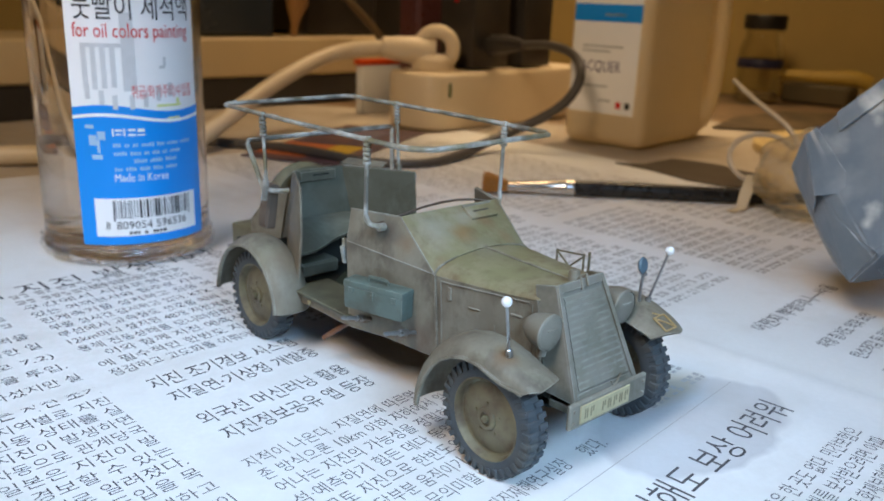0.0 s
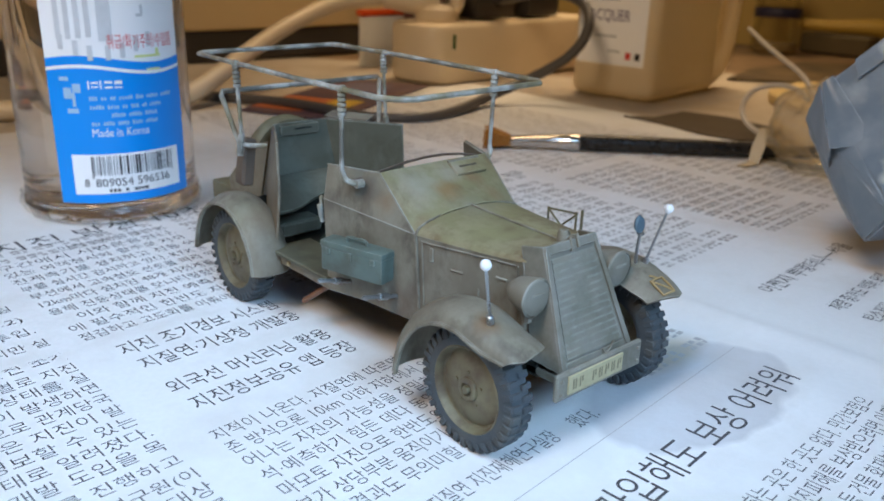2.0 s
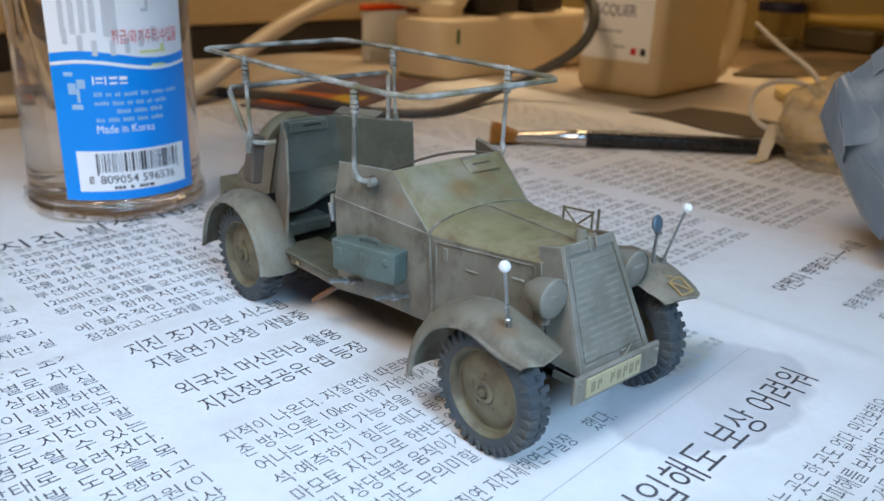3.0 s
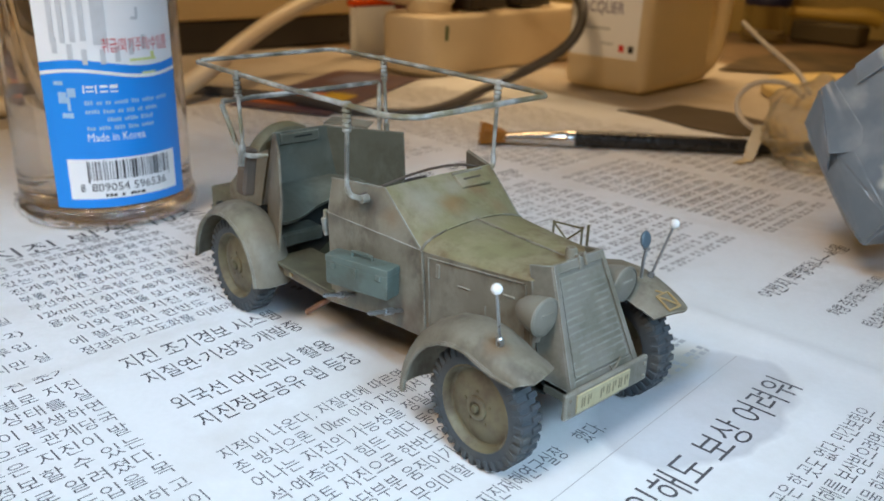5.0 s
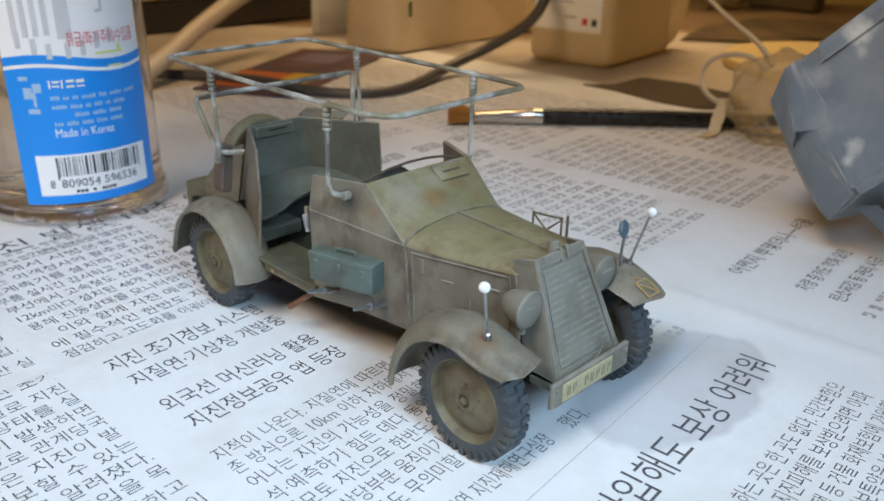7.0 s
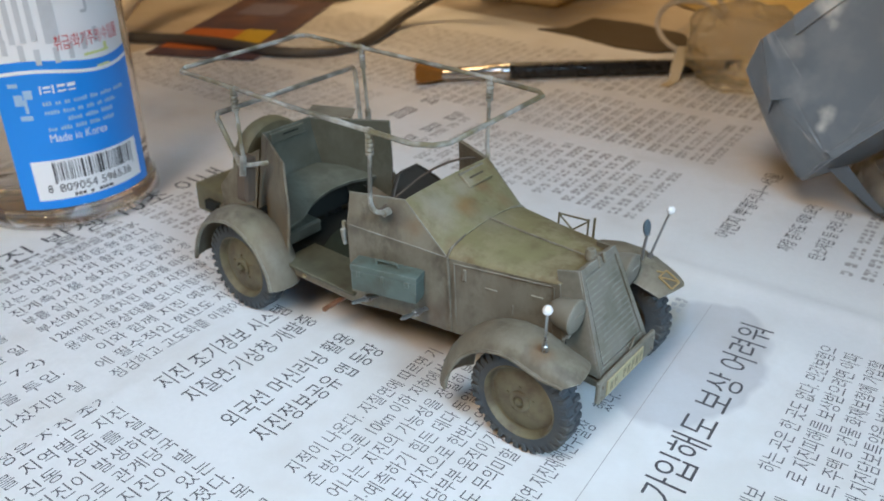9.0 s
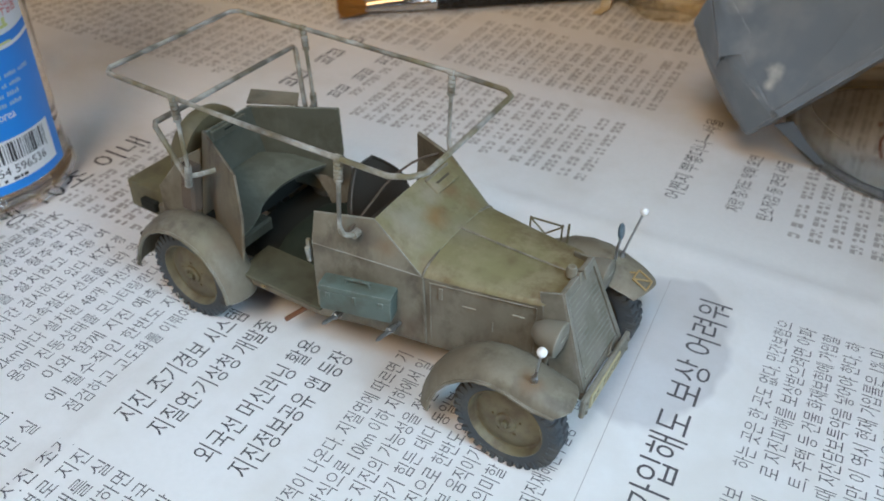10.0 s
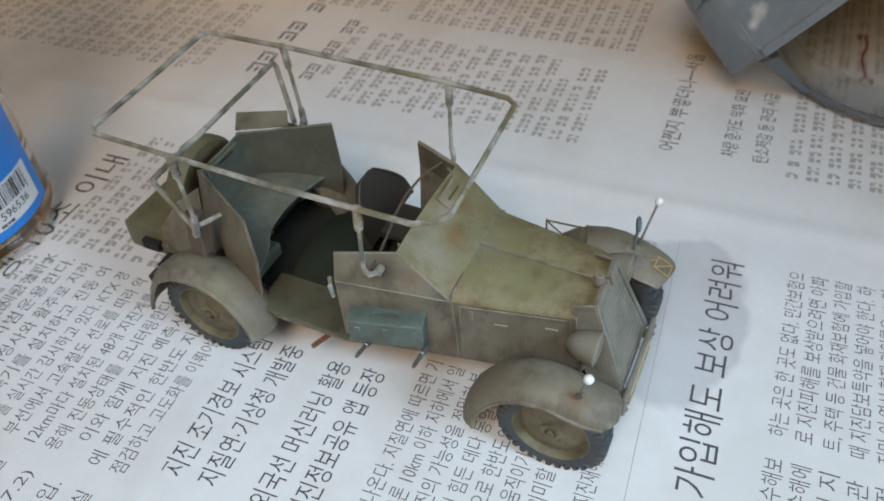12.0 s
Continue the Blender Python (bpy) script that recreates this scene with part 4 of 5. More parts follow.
# aerial base boxes over the rear mudguards
for side in (-1, 1):
    m = Matrix.Translation((-1.42, side * 0.66, 1.24 if side < 0 else 1.14)) @ Matrix.Rotation(radians(8) * side, 4, "X")
    bm = box((-0.068, -0.05, -0.22), (0.068, 0.05, 0.17), 0.014, m=m)
    box((-0.055, -0.06, -0.18), (0.055, -0.045, 0.0), 0.006, bm, m)
    part("aerial_base", bm, RUSTY, car, "rusty brown aerial base box")

# wire aerial frame
Z = 2.03
aerial = part("aerial_frame", tube([(-2.00, -0.74, Z), (-2.07, -0.67, Z), (-2.09, 0.0, Z), (-2.11, 0.64, Z), (-2.06, 0.70, Z), (-1.3, 0.715, Z), (0.0, 0.70, Z), (0.55, 0.665, Z),
                                     (0.63, 0.60, Z), (0.66, -0.05, Z), (0.68, -0.60, Z), (0.62, -0.70, Z), (0.50, -0.765, Z), (-0.6, -0.77, Z)], 0.020, 8, ends="ring"), WIRE, car, "grey wire aerial frame with rubbed patches")
FOOT = {}
for x, y, fx in ((0.12, -0.765, 0.08), (0.08, 0.69, 0.08), (-1.32, -0.765, -1.32), (-1.37, 0.715, -1.30)):
    side = -1 if y < 0 else 1
    foot = (fx, y - 0.02 * side, 1.47)
    FOOT[(x > 0, side)] = foot
    post = part("post", tube([(x, y, Z), foot], 0.016, 8), WIRE, aerial)
    bm = None
    for k in range(5):
        p = Vector((x, y, Z)).lerp(Vector(foot), 0.06 + k * 0.06)
        bm = lathe([(0.018, -0.016), (0.030, -0.010), (0.032, 0.0), (0.030, 0.010), (0.018, 0.016)], p, (0, 0, 1), 12, bm)
    lathe([(0.0, 0.035), (0.028, 0.02), (0.028, -0.02), (0, -0.035)], (x, y, Z), (1, 0, 0), 10, bm)
    part("insulator", bm, WIRE, post)
    if x > 0:
        bm = tube([foot, (fx + 0.02, y - 0.03 * side, 1.41), (fx + 0.04, y - 0.07 * side, 1.385), (fx + 0.05, y - 0.14 * side, 1.37)], 0.020, 8, smooth=1)
        lathe([(0, -0.03), (0.03, -0.03), (0.03, 0.03), (0, 0.03)], (fx + 0.05, y - 0.13 * side, 1.37), (0, 1, 0), 10, bm)
    else:
        bm = tube([foot, (fx, y - 0.01 * side, 1.40), (fx + 0.02, y - 0.06 * side, 1.375), (fx + 0.08, y - 0.20 * side, 1.37)], 0.020, 8, smooth=1)
        tube([foot, (fx - 0.01, y, 1.30)], 0.028, 8, bm)
    part("bracket", bm, WIRE, post)
# lower hoop at the tail
part("hoop", tube([(-1.40, -0.70, 1.30), (-1.53, -0.795, 1.76), (-1.54, -0.78, 1.785), (-1.56, 0.0, 1.785), (-1.58, 0.81, 1.785), (-1.57, 0.825, 1.76), (-1.40, 0.70, 1.30)], 0.022, 8), WIRE, aerial)
part("cross_wire", tube([(0.09, -0.66, 1.385), (0.06, -0.45, 1.40), (-0.02, 0.0, 1.43), (0.0, 0.35, 1.43), (0.07, 0.60, 1.385)], 0.010, 6, smooth=1), RUSTY, aerial)

# edge highlights of the flank, drawn as thin paler tubes
for side in (-1, 1):
    part("belt_edge", tube([(D[0], D[1] * side, D[2]), (C[0], C[1] * side, C[2])], 0.0045, 6), FRONT, car)
    part("top_edge", tube([(A[0], A[1] * side, A[2]), (B[0], B[1] * side, B[2]), (C[0], C[1] * side, C[2])], 0.006, 6), FRONT, car)

# toolbox on the flank
m = Matrix.Translation((0.150, -0.672, 0.825)) @ Matrix.Rotation(radians(15), 4, "Z")
bm = box((-0.275, -0.075, -0.115), (0.275, 0.075, 0.105), 0.022, m=m, seg=2)
case = part("toolbox", bm, TEAL, car, "blue-green toolbox with handle and catch")
part("lid", box((-0.280, -0.08, 0.055), (0.280, 0.08, 0.115), 0.02, m=m, seg=2), TEAL, case)
part("handle", tube([m @ Vector(p) for p in ((-0.09, 0, 0.11), (-0.085, 0, 0.15), (-0.05, 0, 0.155), (0.05, 0, 0.155), (0.085, 0, 0.15), (0.09, 0, 0.11))], 0.010, 6), TEAL, case)
part("catch", box((-0.012, -0.086, -0.01), (0.012, -0.074, 0.07), 0.004, m=m), TEAL, case)
for x in (-0.20, 0.20):
    part("catch", box((x - 0.02, -0.086, 0.02), (x + 0.02, -0.074, 0.065), 0.004, m=m), TEAL, case)
# pegs and rod under the sill
for p, q in (((-0.02, -0.58, 0.58), (-0.01, -0.90, 0.665)), ((0.40, -0.48, 0.58), (0.41, -0.82, 0.655))):
    bm = tube([p, Vector(p).lerp(Vector(q), 0.93), q], [0.017, 0.017, 0.009], 8)
    tube([Vector(p).lerp(Vector(q), 0.35), Vector(p).lerp(Vector(q), 0.55)], 0.028, 8, bm)
    part("step_peg", bm, STEEL, car, "bare steel step peg")
part("exhaust_rod", tube([(-0.35, -0.50, 0.46), (-0.60, -0.66, 0.24)], 0.022, 8), COPPER, car, "copper-brown exhaust pipe")
part("door_hinge", box((-0.275, -0.705, 1.00), (-0.245, -0.672, 1.20), 0.006), WIRE, car)
part("door_hinge", tube([(-0.255, -0.70, 1.04), (-0.255, -0.715, 1.14)], 0.018, 8), WIRE, car)
part("knob", lathe([(0.022, -0.02), (0.022, 0.015), (0.0, 0.03)], (-0.80, -0.655, 0.50), (0, -1, 0), 8), CREAM, car)

# headlamps
for side in (-1, 1):
    y = 0.415 * side if side < 0 else 0.385
    bm = lathe([(0.0, -0.15), (0.045, -0.136), (0.088, -0.085), (0.110, -0.02), (0.119, 0.03), (0.127, 0.05), (0.127, 0.07), (0.116, 0.078)], (1.555, y, 0.965), (1, 0, -0.03), 28)
    lamp_ = part("headlamp", bm, FRONT, car, "painted-over grey headlamp")
    bm = lathe([(0.117, 0.06), (0.113, 0.074), (0.08, 0.084), (0, 0.088)], (1.555, y, 0.965), (1, 0, -0.03), 28)
    box((1.630, y - 0.05, 0.985), (1.648, y + 0.05, 0.995), 0.003, bm)
    part("cover", bm, FRONT, lamp_)
    bm = tube([(1.54, y, 0.84), (1.53, y * 0.97, 0.70), (1.50, y * 0.85, 0.60)], 0.016, 8)
    lathe([(0.0, -0.04), (0.03, -0.03), (0.035, 0), (0.03, 0.03), (0, 0.04)], (1.56, y, 0.815), (0, 0, 1), 10, bm)
    part("bracket", bm, FRONT, lamp_)

# width markers, mirror
for side, foot, tip in ((-1, (1.615, -0.79, 0.905), (1.70, -0.935, 1.32)), (1, (1.60, 0.70, 0.91), (1.685, 0.79, 1.32))):
    bm = tube([foot, Vector(foot).lerp(Vector(tip), 0.12), Vector(foot).lerp(Vector(tip), 0.14), tip], [0.024, 0.022, 0.010, 0.009], 8)
    rod = part("width_marker", bm, STEEL, car, "steel width marker with white ball")
    part("ball", lathe([(0.033 * math.cos(a), 0.033 * math.sin(a)) for a in (math.pi * (k / 10 - 0.5) for k in range(11))], tip, (0, 0, 1), 16), BALL, rod)
bm = tube([(1.58, 0.63, 0.93), (1.585, 0.625, 1.05), (1.60, 0.62, 1.17)], 0.012, 8)
mirror = part("mirror", bm, STEEL, car, "small blue-grey rear-view mirror")
part("head", lathe([(0, -0.02), (0.05, -0.016), (0.062, 0.0), (0.05, 0.012), (0, 0.018)], (1.60, 0.600, 1.225), (1.0, 0.12, 0.20), 18), TILE, mirror)
part("clamp", tube([(1.592, 0.655, 1.145), (1.600, 0.600, 1.165)], 0.017, 8), STEEL, mirror)
# wire rack beside the bonnet
rack = part("wire_rack", tube([(1.27, 0.40, 0.90), (1.27, 0.40, 1.275)], 0.010, 6), WORN, car, "dull wire rack with crossed braces")
for p, q, r in (((0.96, 0.41, 0.98), (0.96, 0.41, 1.225), 0.008), ((1.22, 0.40, 0.92), (1.22, 0.40, 1.25), 0.008), ((0.96, 0.41, 1.215), (1.23, 0.40, 1.24), 0.008),
                ((0.96, 0.41, 1.21), (1.22, 0.40, 1.02), 0.007), ((0.96, 0.41, 1.01), (1.22, 0.40, 1.23), 0.007), ((0.96, 0.41, 1.00), (1.27, 0.40, 1.00), 0.008),
                ((1.27, 0.40, 0.92), (1.24, 0.33, 0.92), 0.012)):
    part("brace", tube([p, q], r, 6), WORN, rack)


# tactical sign on the mudguard: outlined square with a flag line
def on_guard(a, y):
    r = 0.638 + 0.0028 * (53 - a) - 0.02 * max(0.0, (0.61 - y) / 0.1)
    return Vector((1.38 + r * math.cos(radians(a)), y, 0.37 + r * math.sin(radians(a))))


bm = None
for p, q in (((53, 0.565), (53, 0.68)), ((53, 0.68), (42, 0.68)), ((42, 0.68), (42, 0.565)), ((42, 0.565), (53, 0.565)), ((53, 0.565), (42, 0.68)), ((57, 0.60), (53, 0.645))):
    pts = [on_guard(p[0] + (q[0] - p[0]) * k / 4, p[1] + (q[1] - p[1]) * k / 4) for k in range(5)]
    bm = tube(pts, 0.007, 4, bm)
part("tactical_sign", bm, SIGN, guards[1], "ochre painted sign")
# ---- bottle of brush cleaner ----
PET = clear("clear_bottle_plastic", (1.0, 1.0, 0.995), 0.0, 1.36, thin=0.2)
LABEL_WHITE = mat("label_white", (0.91, 0.92, 0.93), 0.35, second=(0.88, 0.89, 0.90), scale=200, bump=0.0)
LABEL_BLUE = mat("label_blue", (0.015, 0.27, 0.84), 0.35, second=(0.02, 0.29, 0.87), scale=200, bump=0.0)
LABEL_RED = mat("label_red", (0.70, 0.04, 0.04), 0.4, bump=0.0)
LABEL_BLACK = mat("label_black", (0.03, 0.03, 0.035), 0.4, bump=0.0)
LABEL_GREY = mat("label_grey", (0.55, 0.58, 0.60), 0.4, bump=0.0)
LABEL_SILVER = mat("label_silver", (0.68, 0.70, 0.72), 0.4, bump=0.0)
LABEL_PALE = mat("label_pale_blue", (0.42, 0.62, 0.86), 0.4, bump=0.0)
LABEL_YELLOW = mat("pale_yellow", (0.80, 0.85, 0.35), 0.4, bump=0.0)
BX, BY, BR = -4.85, -0.56, 0.945
bottle = thing("cleaner_bottle", (BX, BY, 0), "clear plastic bottle of brush cleaner with blue and white label", "bottle")
z0 = 0.02
outer = [(0, z0 + 0.12), (0.45, z0 + 0.09), (0.72, z0), (0.80, z0), (0.86, z0 + 0.02), (0.93, z0 + 0.07), (0.955, z0 + 0.13), (0.940, z0 + 0.17), (0.925, z0 + 0.20), (0.94, z0 + 0.235), (0.93, 0.29), (0.93, 0.36), (0.93, 3.9), (0.88, 4.2), (0.70, 4.5), (0.36, 4.7), (0.36, 5.1), (0, 5.1)]
part("filled_shell", lathe(outer, (BX, BY, 0), seg=64), PET, bottle)
# thick moulded foot with uneven lobes
HEEL = clear("thick_bottle_foot", (0.98, 0.985, 0.975), 0.01, 1.5, bump=0.35, bump_scale=90, thin=0.55)
rows = []
for k in range(97):
    a = 2 * math.pi * k / 96
    wob = 0.012 * math.sin(9 * a) + 0.008 * math.sin(23 * a + 1)
    rows.append([(BX + (r + wob * f) * math.cos(a), BY + (r + wob * f) * math.sin(a), z) for r, z, f in ((0.80, 0.012, 0), (0.90, 0.014, 0.5), (0.965, 0.06, 1), (0.985, 0.12, 1), (0.970, 0.17, 1), (0.948, 0.20, 1), (0.968, 0.235, 1), (0.950, 0.27, 0.5))])
part("foot_ring", strip(rows, 0.0), HEEL, bottle, "thick clear foot with bright glints")
part("cap", lathe([(0.40, 4.75), (0.43, 4.8), (0.43, 5.25), (0.40, 5.3), (0, 5.3)], (BX, BY, 0), seg=40), BALL, bottle, "white screw cap")
LAB0, LAB1 = -52.5, 36.8  # the label's edges round the bottle, degrees
LABW = radians(LAB1 - LAB0) * 0.935


def on_bottle(u, z, out=0.0):
    """u along the label from its left edge; heights as they are."""
    a = radians(LAB0) + u / 0.935
    r = 0.934 + out
    return (BX + r * math.cos(a), BY + r * math.sin(a), z)


def wrap(u0, u1, z0_, z1_, out, steps=16, wave=None):
    rows = []
    for k in range(steps + 1):
        u = u0 + (u1 - u0) * k / steps
        d = wave(u) if wave else 0.0
        rows.append([on_bottle(u, z0_, out), on_bottle(u, (z0_ + z1_ + d) / 2, out), on_bottle(u, z1_ + d, out)])
    return strip(rows, 0)


def wave_line(u):
    s = u / LABW
    return 0.042 * math.cos(2 * math.pi * (s - 0.22) / 1.05)


label = part("label", wrap(0, LABW, 0.275, 3.9, 0.0, 40), LABEL_WHITE, bottle, "blue and white paper label")
part("blue_field", wrap(0, LABW, 0.276, 1.765, 0.003, 40, wave_line), LABEL_BLUE, label)
rows = [[on_bottle(LABW * k / 40, 1.645 + wave_line(LABW * k / 40), 0.006), on_bottle(LABW * k / 40, 1.68 + wave_line(LABW * k / 40), 0.006)] for k in range(41)]
part("white_line", strip(rows, 0), LABEL_WHITE, label)


def label_text(items, material, name="lettering"):
    pr = Print(lambda u, v: on_bottle(u, -v, 0.007))
    for it in items:
        if len(it) == 5:
            text, u, z, w, h = it
            vs, faces = lettering(text, w, h, 3)
            pr.add([(u + a, -z - b) for a, b in vs], faces)
        else:
            u0, za, u1, zb = it
            pr.bar(u0, -za, u1, -zb, max(1, int((u1 - u0) / 0.06)))
    return part(name, pr.bm(), material, label)


label_text([("붓빨이 세척액", 0.10, 2.70, 1.25, 0.27)], LABEL_BLACK)
label_text([("for oil colors painting", 0.08, 2.50, 1.25, 0.19)], LABEL_RED)
label_text([("취급/화기주의/수입품", 0.62, 1.885, 0.73, 0.14)], LABEL_RED)
label_text([("Made in Korea", 0.395, 0.985, 0.57, 0.085)], LABEL_WHITE)
label_text([(0.40, 1.475, 0.415, 1.56), (0.43, 1.49, 0.50, 1.505), (0.43, 1.53, 0.50, 1.55), (0.515, 1.475, 0.53, 1.56), (0.56, 1.48, 0.635, 1.50), (0.56, 1.53, 0.635, 1.555), (0.655, 1.48, 0.73, 1.495), (0.655, 1.52, 0.73, 1.555)], LABEL_WHITE, "name_bars")
bars = []
for z, u0, u1 in ((1.36, 0.40, 1.26), (1.27, 0.40, 1.02), (1.185, 0.60, 1.04), (1.10, 0.40, 0.98)):
    u = u0
    while u < u1:
        for k in range(rnd.randint(2, 5)):
            bars.append((u, z, u + 0.020, z + rnd.uniform(0.030, 0.044)))
            u += 0.028
        u += 0.030
label_text(bars, LABEL_PALE, "small_print")
label_text([(0.16, 1.38, 0.24, 1.49), (0.24, 1.30, 0.27, 1.44), (0.25, 1.44, 0.33, 1.53), (0.18, 1.23, 0.29, 1.28), (0.13, 1.56, 0.22, 1.60)], LABEL_PALE, "emblem")
# pale column emblem over a broken line of bars
grey = [(0.15 + 0.095 * k, 1.96 + 0.01 * k, 0.20 + 0.095 * k, 2.42) for k in range(4)] + [(0.55, 1.95, 0.68, 2.75), (0.15, 2.40, 0.55, 2.44)]
for u, z in ((0.16, 1.87), (0.30, 1.81), (0.43, 1.76), (0.60, 1.76), (0.74, 1.78), (0.88, 1.84), (1.02, 1.88)):
    grey += [(u, z, u + 0.05, z + 0.15)]
grey += [(0.98, 2.20, 1.01, 2.30), (0.93, 2.18, 1.0, 2.21)]
label_text(grey, LABEL_SILVER, "emblem")
code = part("barcode_field", wrap(0.16, 1.315, 0.372, 0.80, 0.006, 24), LABEL_WHITE, label)
bars, u = [], 0.35
while u < 1.22:
    w = rnd.choice((0.008, 0.008, 0.016, 0.024))
    bars.append((u, 0.575 if 0.37 < u < 1.2 else 0.545, u + w, 0.775))
    u += w + rnd.choice((0.008, 0.012, 0.016, 0.02))
pr = Print(lambda u, v: on_bottle(u, -v, 0.010))
for b in bars:
    pr.bar(b[0], -b[1], b[2], -b[3])
for text, u, w in (("8", 0.265, 0.045), ("809054", 0.375, 0.37), ("596536", 0.79, 0.37)):
    vs, faces = lettering(text, w, 0.085, 3)
    pr.add([(u + a, -0.455 - b) for a, b in vs], faces)
for a, b in ((0.50, 0.53), (0.54, 0.57), (0.58, 0.61), (0.66, 0.69), (0.75, 0.78), (0.785, 0.81), (0.82, 0.845), (0.855, 0.90)):
    pr.bar(a, -0.392, b, -0.422)
tagged(part("barcode", pr.bm(), LABEL_BLACK, code), kind="stuff")
# short pale yellow bars beside the label's white line
label_text([(0.88, 1.775, 1.18, 1.80), (1.0, 1.64, 1.16, 1.66), (1.12, 1.80, 1.16, 1.86)], LABEL_YELLOW, "yellow_bars")

# ---- bottle of lacquer thinner ----
MILKY = mat("milky_plastic", (0.80, 0.71, 0.52), 0.40, second=(0.72, 0.63, 0.45), scale=30, bump=0.05)
translucent(MILKY, (0.85, 0.76, 0.55), 0.45)
thinner = thing("thinner_bottle", (-6.3, 12.4, 0), "milky plastic thinner bottle with white label and handle", "bottle")
rotm = Matrix.Translation((-5.35, 10.70, 0)) @ Matrix.Rotation(radians(6), 4, "Z")
part("body", box((-2.0, 0, 0.02), (0, 3.0, 5.2), 0.28, m=rotm, seg=4), MILKY, thinner)
part("grip", tube([rotm @ Vector(p) for p in ((-0.30, 2.9, 0.25), (-0.25, 3.5, 0.5), (-0.22, 3.75, 1.2), (-0.22, 3.75, 3.4), (-0.3, 3.4, 4.2), (-0.4, 2.8, 4.5))], 0.26, 12, smooth=1), MILKY, thinner)
part("cap", lathe([(0.5, 5.15), (0.55, 5.2), (0.55, 5.7), (0, 5.75)], rotm @ Vector((-1.0, 1.2, 0)), seg=28), BALL, thinner)
flat = part("label", box((-1.86, -0.012, 0.72), (-0.22, -0.002, 4.4), 0, m=rotm), LABEL_WHITE, thinner, "white label with blue band")
part("blue_band", box((-1.86, -0.020, 2.66), (-0.22, -0.012, 3.02), 0, m=rotm), LABEL_BLUE, flat)
pr = Print(lambda u, v: rotm @ Vector((u, -0.020, v)))
vs, faces = lettering("LACQUER", 1.10, 0.27, 3)
pr.add([(-1.72 + a, 1.62 + b) for a, b in vs], faces)
part("lettering", pr.bm(), mat("label_violet", (0.09, 0.07, 0.20), 0.5, bump=0.0), flat)
pr = Print(lambda u, v: rotm @ Vector((u, -0.020, v)))
for u0, v0, u1 in ((-1.6, 2.12, -0.6), (-1.6, 2.02, -0.9), (-1.5, 1.28, -0.9), (-1.1, 0.98, -0.8), (-1.1, 2.78, -0.6)):
    pr.bar(u0, v0, u1, v0 + 0.045)
part("small_print", pr.bm(), LABEL_GREY, flat)
pr = Print(lambda u, v: rotm @ Vector((u, -0.020, v)))
pr.bar(-0.66, 0.86, -0.54, 1.0)
part("mark", pr.bm(), LABEL_RED, flat)
pr = Print(lambda u, v: rotm @ Vector((u, -0.020, v)))
pr.bar(-0.44, 0.86, -0.32, 1.0)
part("mark", pr.bm(), LABEL_BLACK, flat)

# ---- paint jar, yellow tube ----
GLASS = clear("jar_glass", (0.96, 0.95, 0.90), 0.02, 1.40, thin=0.75)
jar = thing("paint_jar", (-9.22, 23.08, 0), "small clear glass jar with black lid and dark blue band", "jar")
part("glass", lathe([(0, 0.02), (0.68, 0.02), (0.74, 0.1), (0.74, 1.7), (0.66, 2.0), (0.60, 2.1), (0.60, 2.45), (0.52, 2.45), (0.52, 2.1), (0.66, 1.7), (0.66, 0.15), (0, 0.12)], (-9.22, 23.08, 0), seg=36), GLASS, jar)
part("paint", lathe([(0, 0.14), (0.64, 0.16), (0.64, 0.32), (0, 0.32)], (-9.22, 23.08, 0), seg=30), mat("pale_paint", (0.42, 0.34, 0.20), 0.4, bump=0.0), jar)
part("lid", lathe([(0.66, 2.40), (0.68, 2.44), (0.68, 2.84), (0.64, 2.88), (0, 2.88)], (-9.22, 23.08, 0), seg=36), mat("black_lid", (0.012, 0.011, 0.010), 0.5), jar, "black screw lid")
part("band", lathe([(0.745, 1.15), (0.75, 1.16), (0.75, 1.42), (0.745, 1.43)], (-9.22, 23.08, 0), seg=36), mat("dark_blue_band", (0.02, 0.022, 0.07), 0.5, bump=0.0), jar)
YELLOW = mat("yellow_plastic", (0.62, 0.42, 0.06), 0.5, second=(0.5, 0.33, 0.05), scale=60)
tubebm = tube([(-8.9, 24.0, 0.95), (-7.7, 24.5, 0.9), (-6.7, 25.0, 0.96), (-6.35, 25.2, 0.78)], [0.16, 0.2, 0.28, 0.24], 12, smooth=2)
solid("yellow_tube", tubebm, YELLOW, (-7.6, 24.5, 0), "bent yellow tube lying on a low box", "tube")
# support added under the tube, coloured dark for the shaded gap there
solid("low_box", box((-8.9, 24.2, 0), (-6.6, 25.1, 0.66), 0.08), mat("dark_olive_box", (0.13, 0.10, 0.045), 0.6), (-7.6, 24.6, 0), "dark olive support added under the yellow tube", "box")

# ---- power strip, plugs, cables ----
IVORY = mat("ivory_plastic", (0.72, 0.61, 0.43), 0.35, second=(0.66, 0.56, 0.39), scale=60, bump=0.03)
BLACKP = mat("black_plastic", (0.026, 0.023, 0.021), 0.32, second=(0.036, 0.032, 0.029), scale=80, bump=0.05)
GREYCABLE = mat("grey_cable", (0.075, 0.068, 0.064), 0.45, second=(0.06, 0.055, 0.05), scale=80, bump=0.05)
stripthing = thing("power_strip", (-10.3, 11, 0), "ivory plastic power strip on the table", "power strip")
sm = Matrix.Translation((-9.43, 8.28, 0)) @ Matrix.Rotation(radians(4), 4, "Z")
bm = bmesh.new()
ring = []
for k in range(9):
    a = math.pi + math.pi * k / 8
    ring.append((-0.85 + 0.85 * math.cos(a), 0.45 + 0.45 * math.sin(a)))
ring += [(0, 6.5), (-1.7, 6.5)]
rows = []
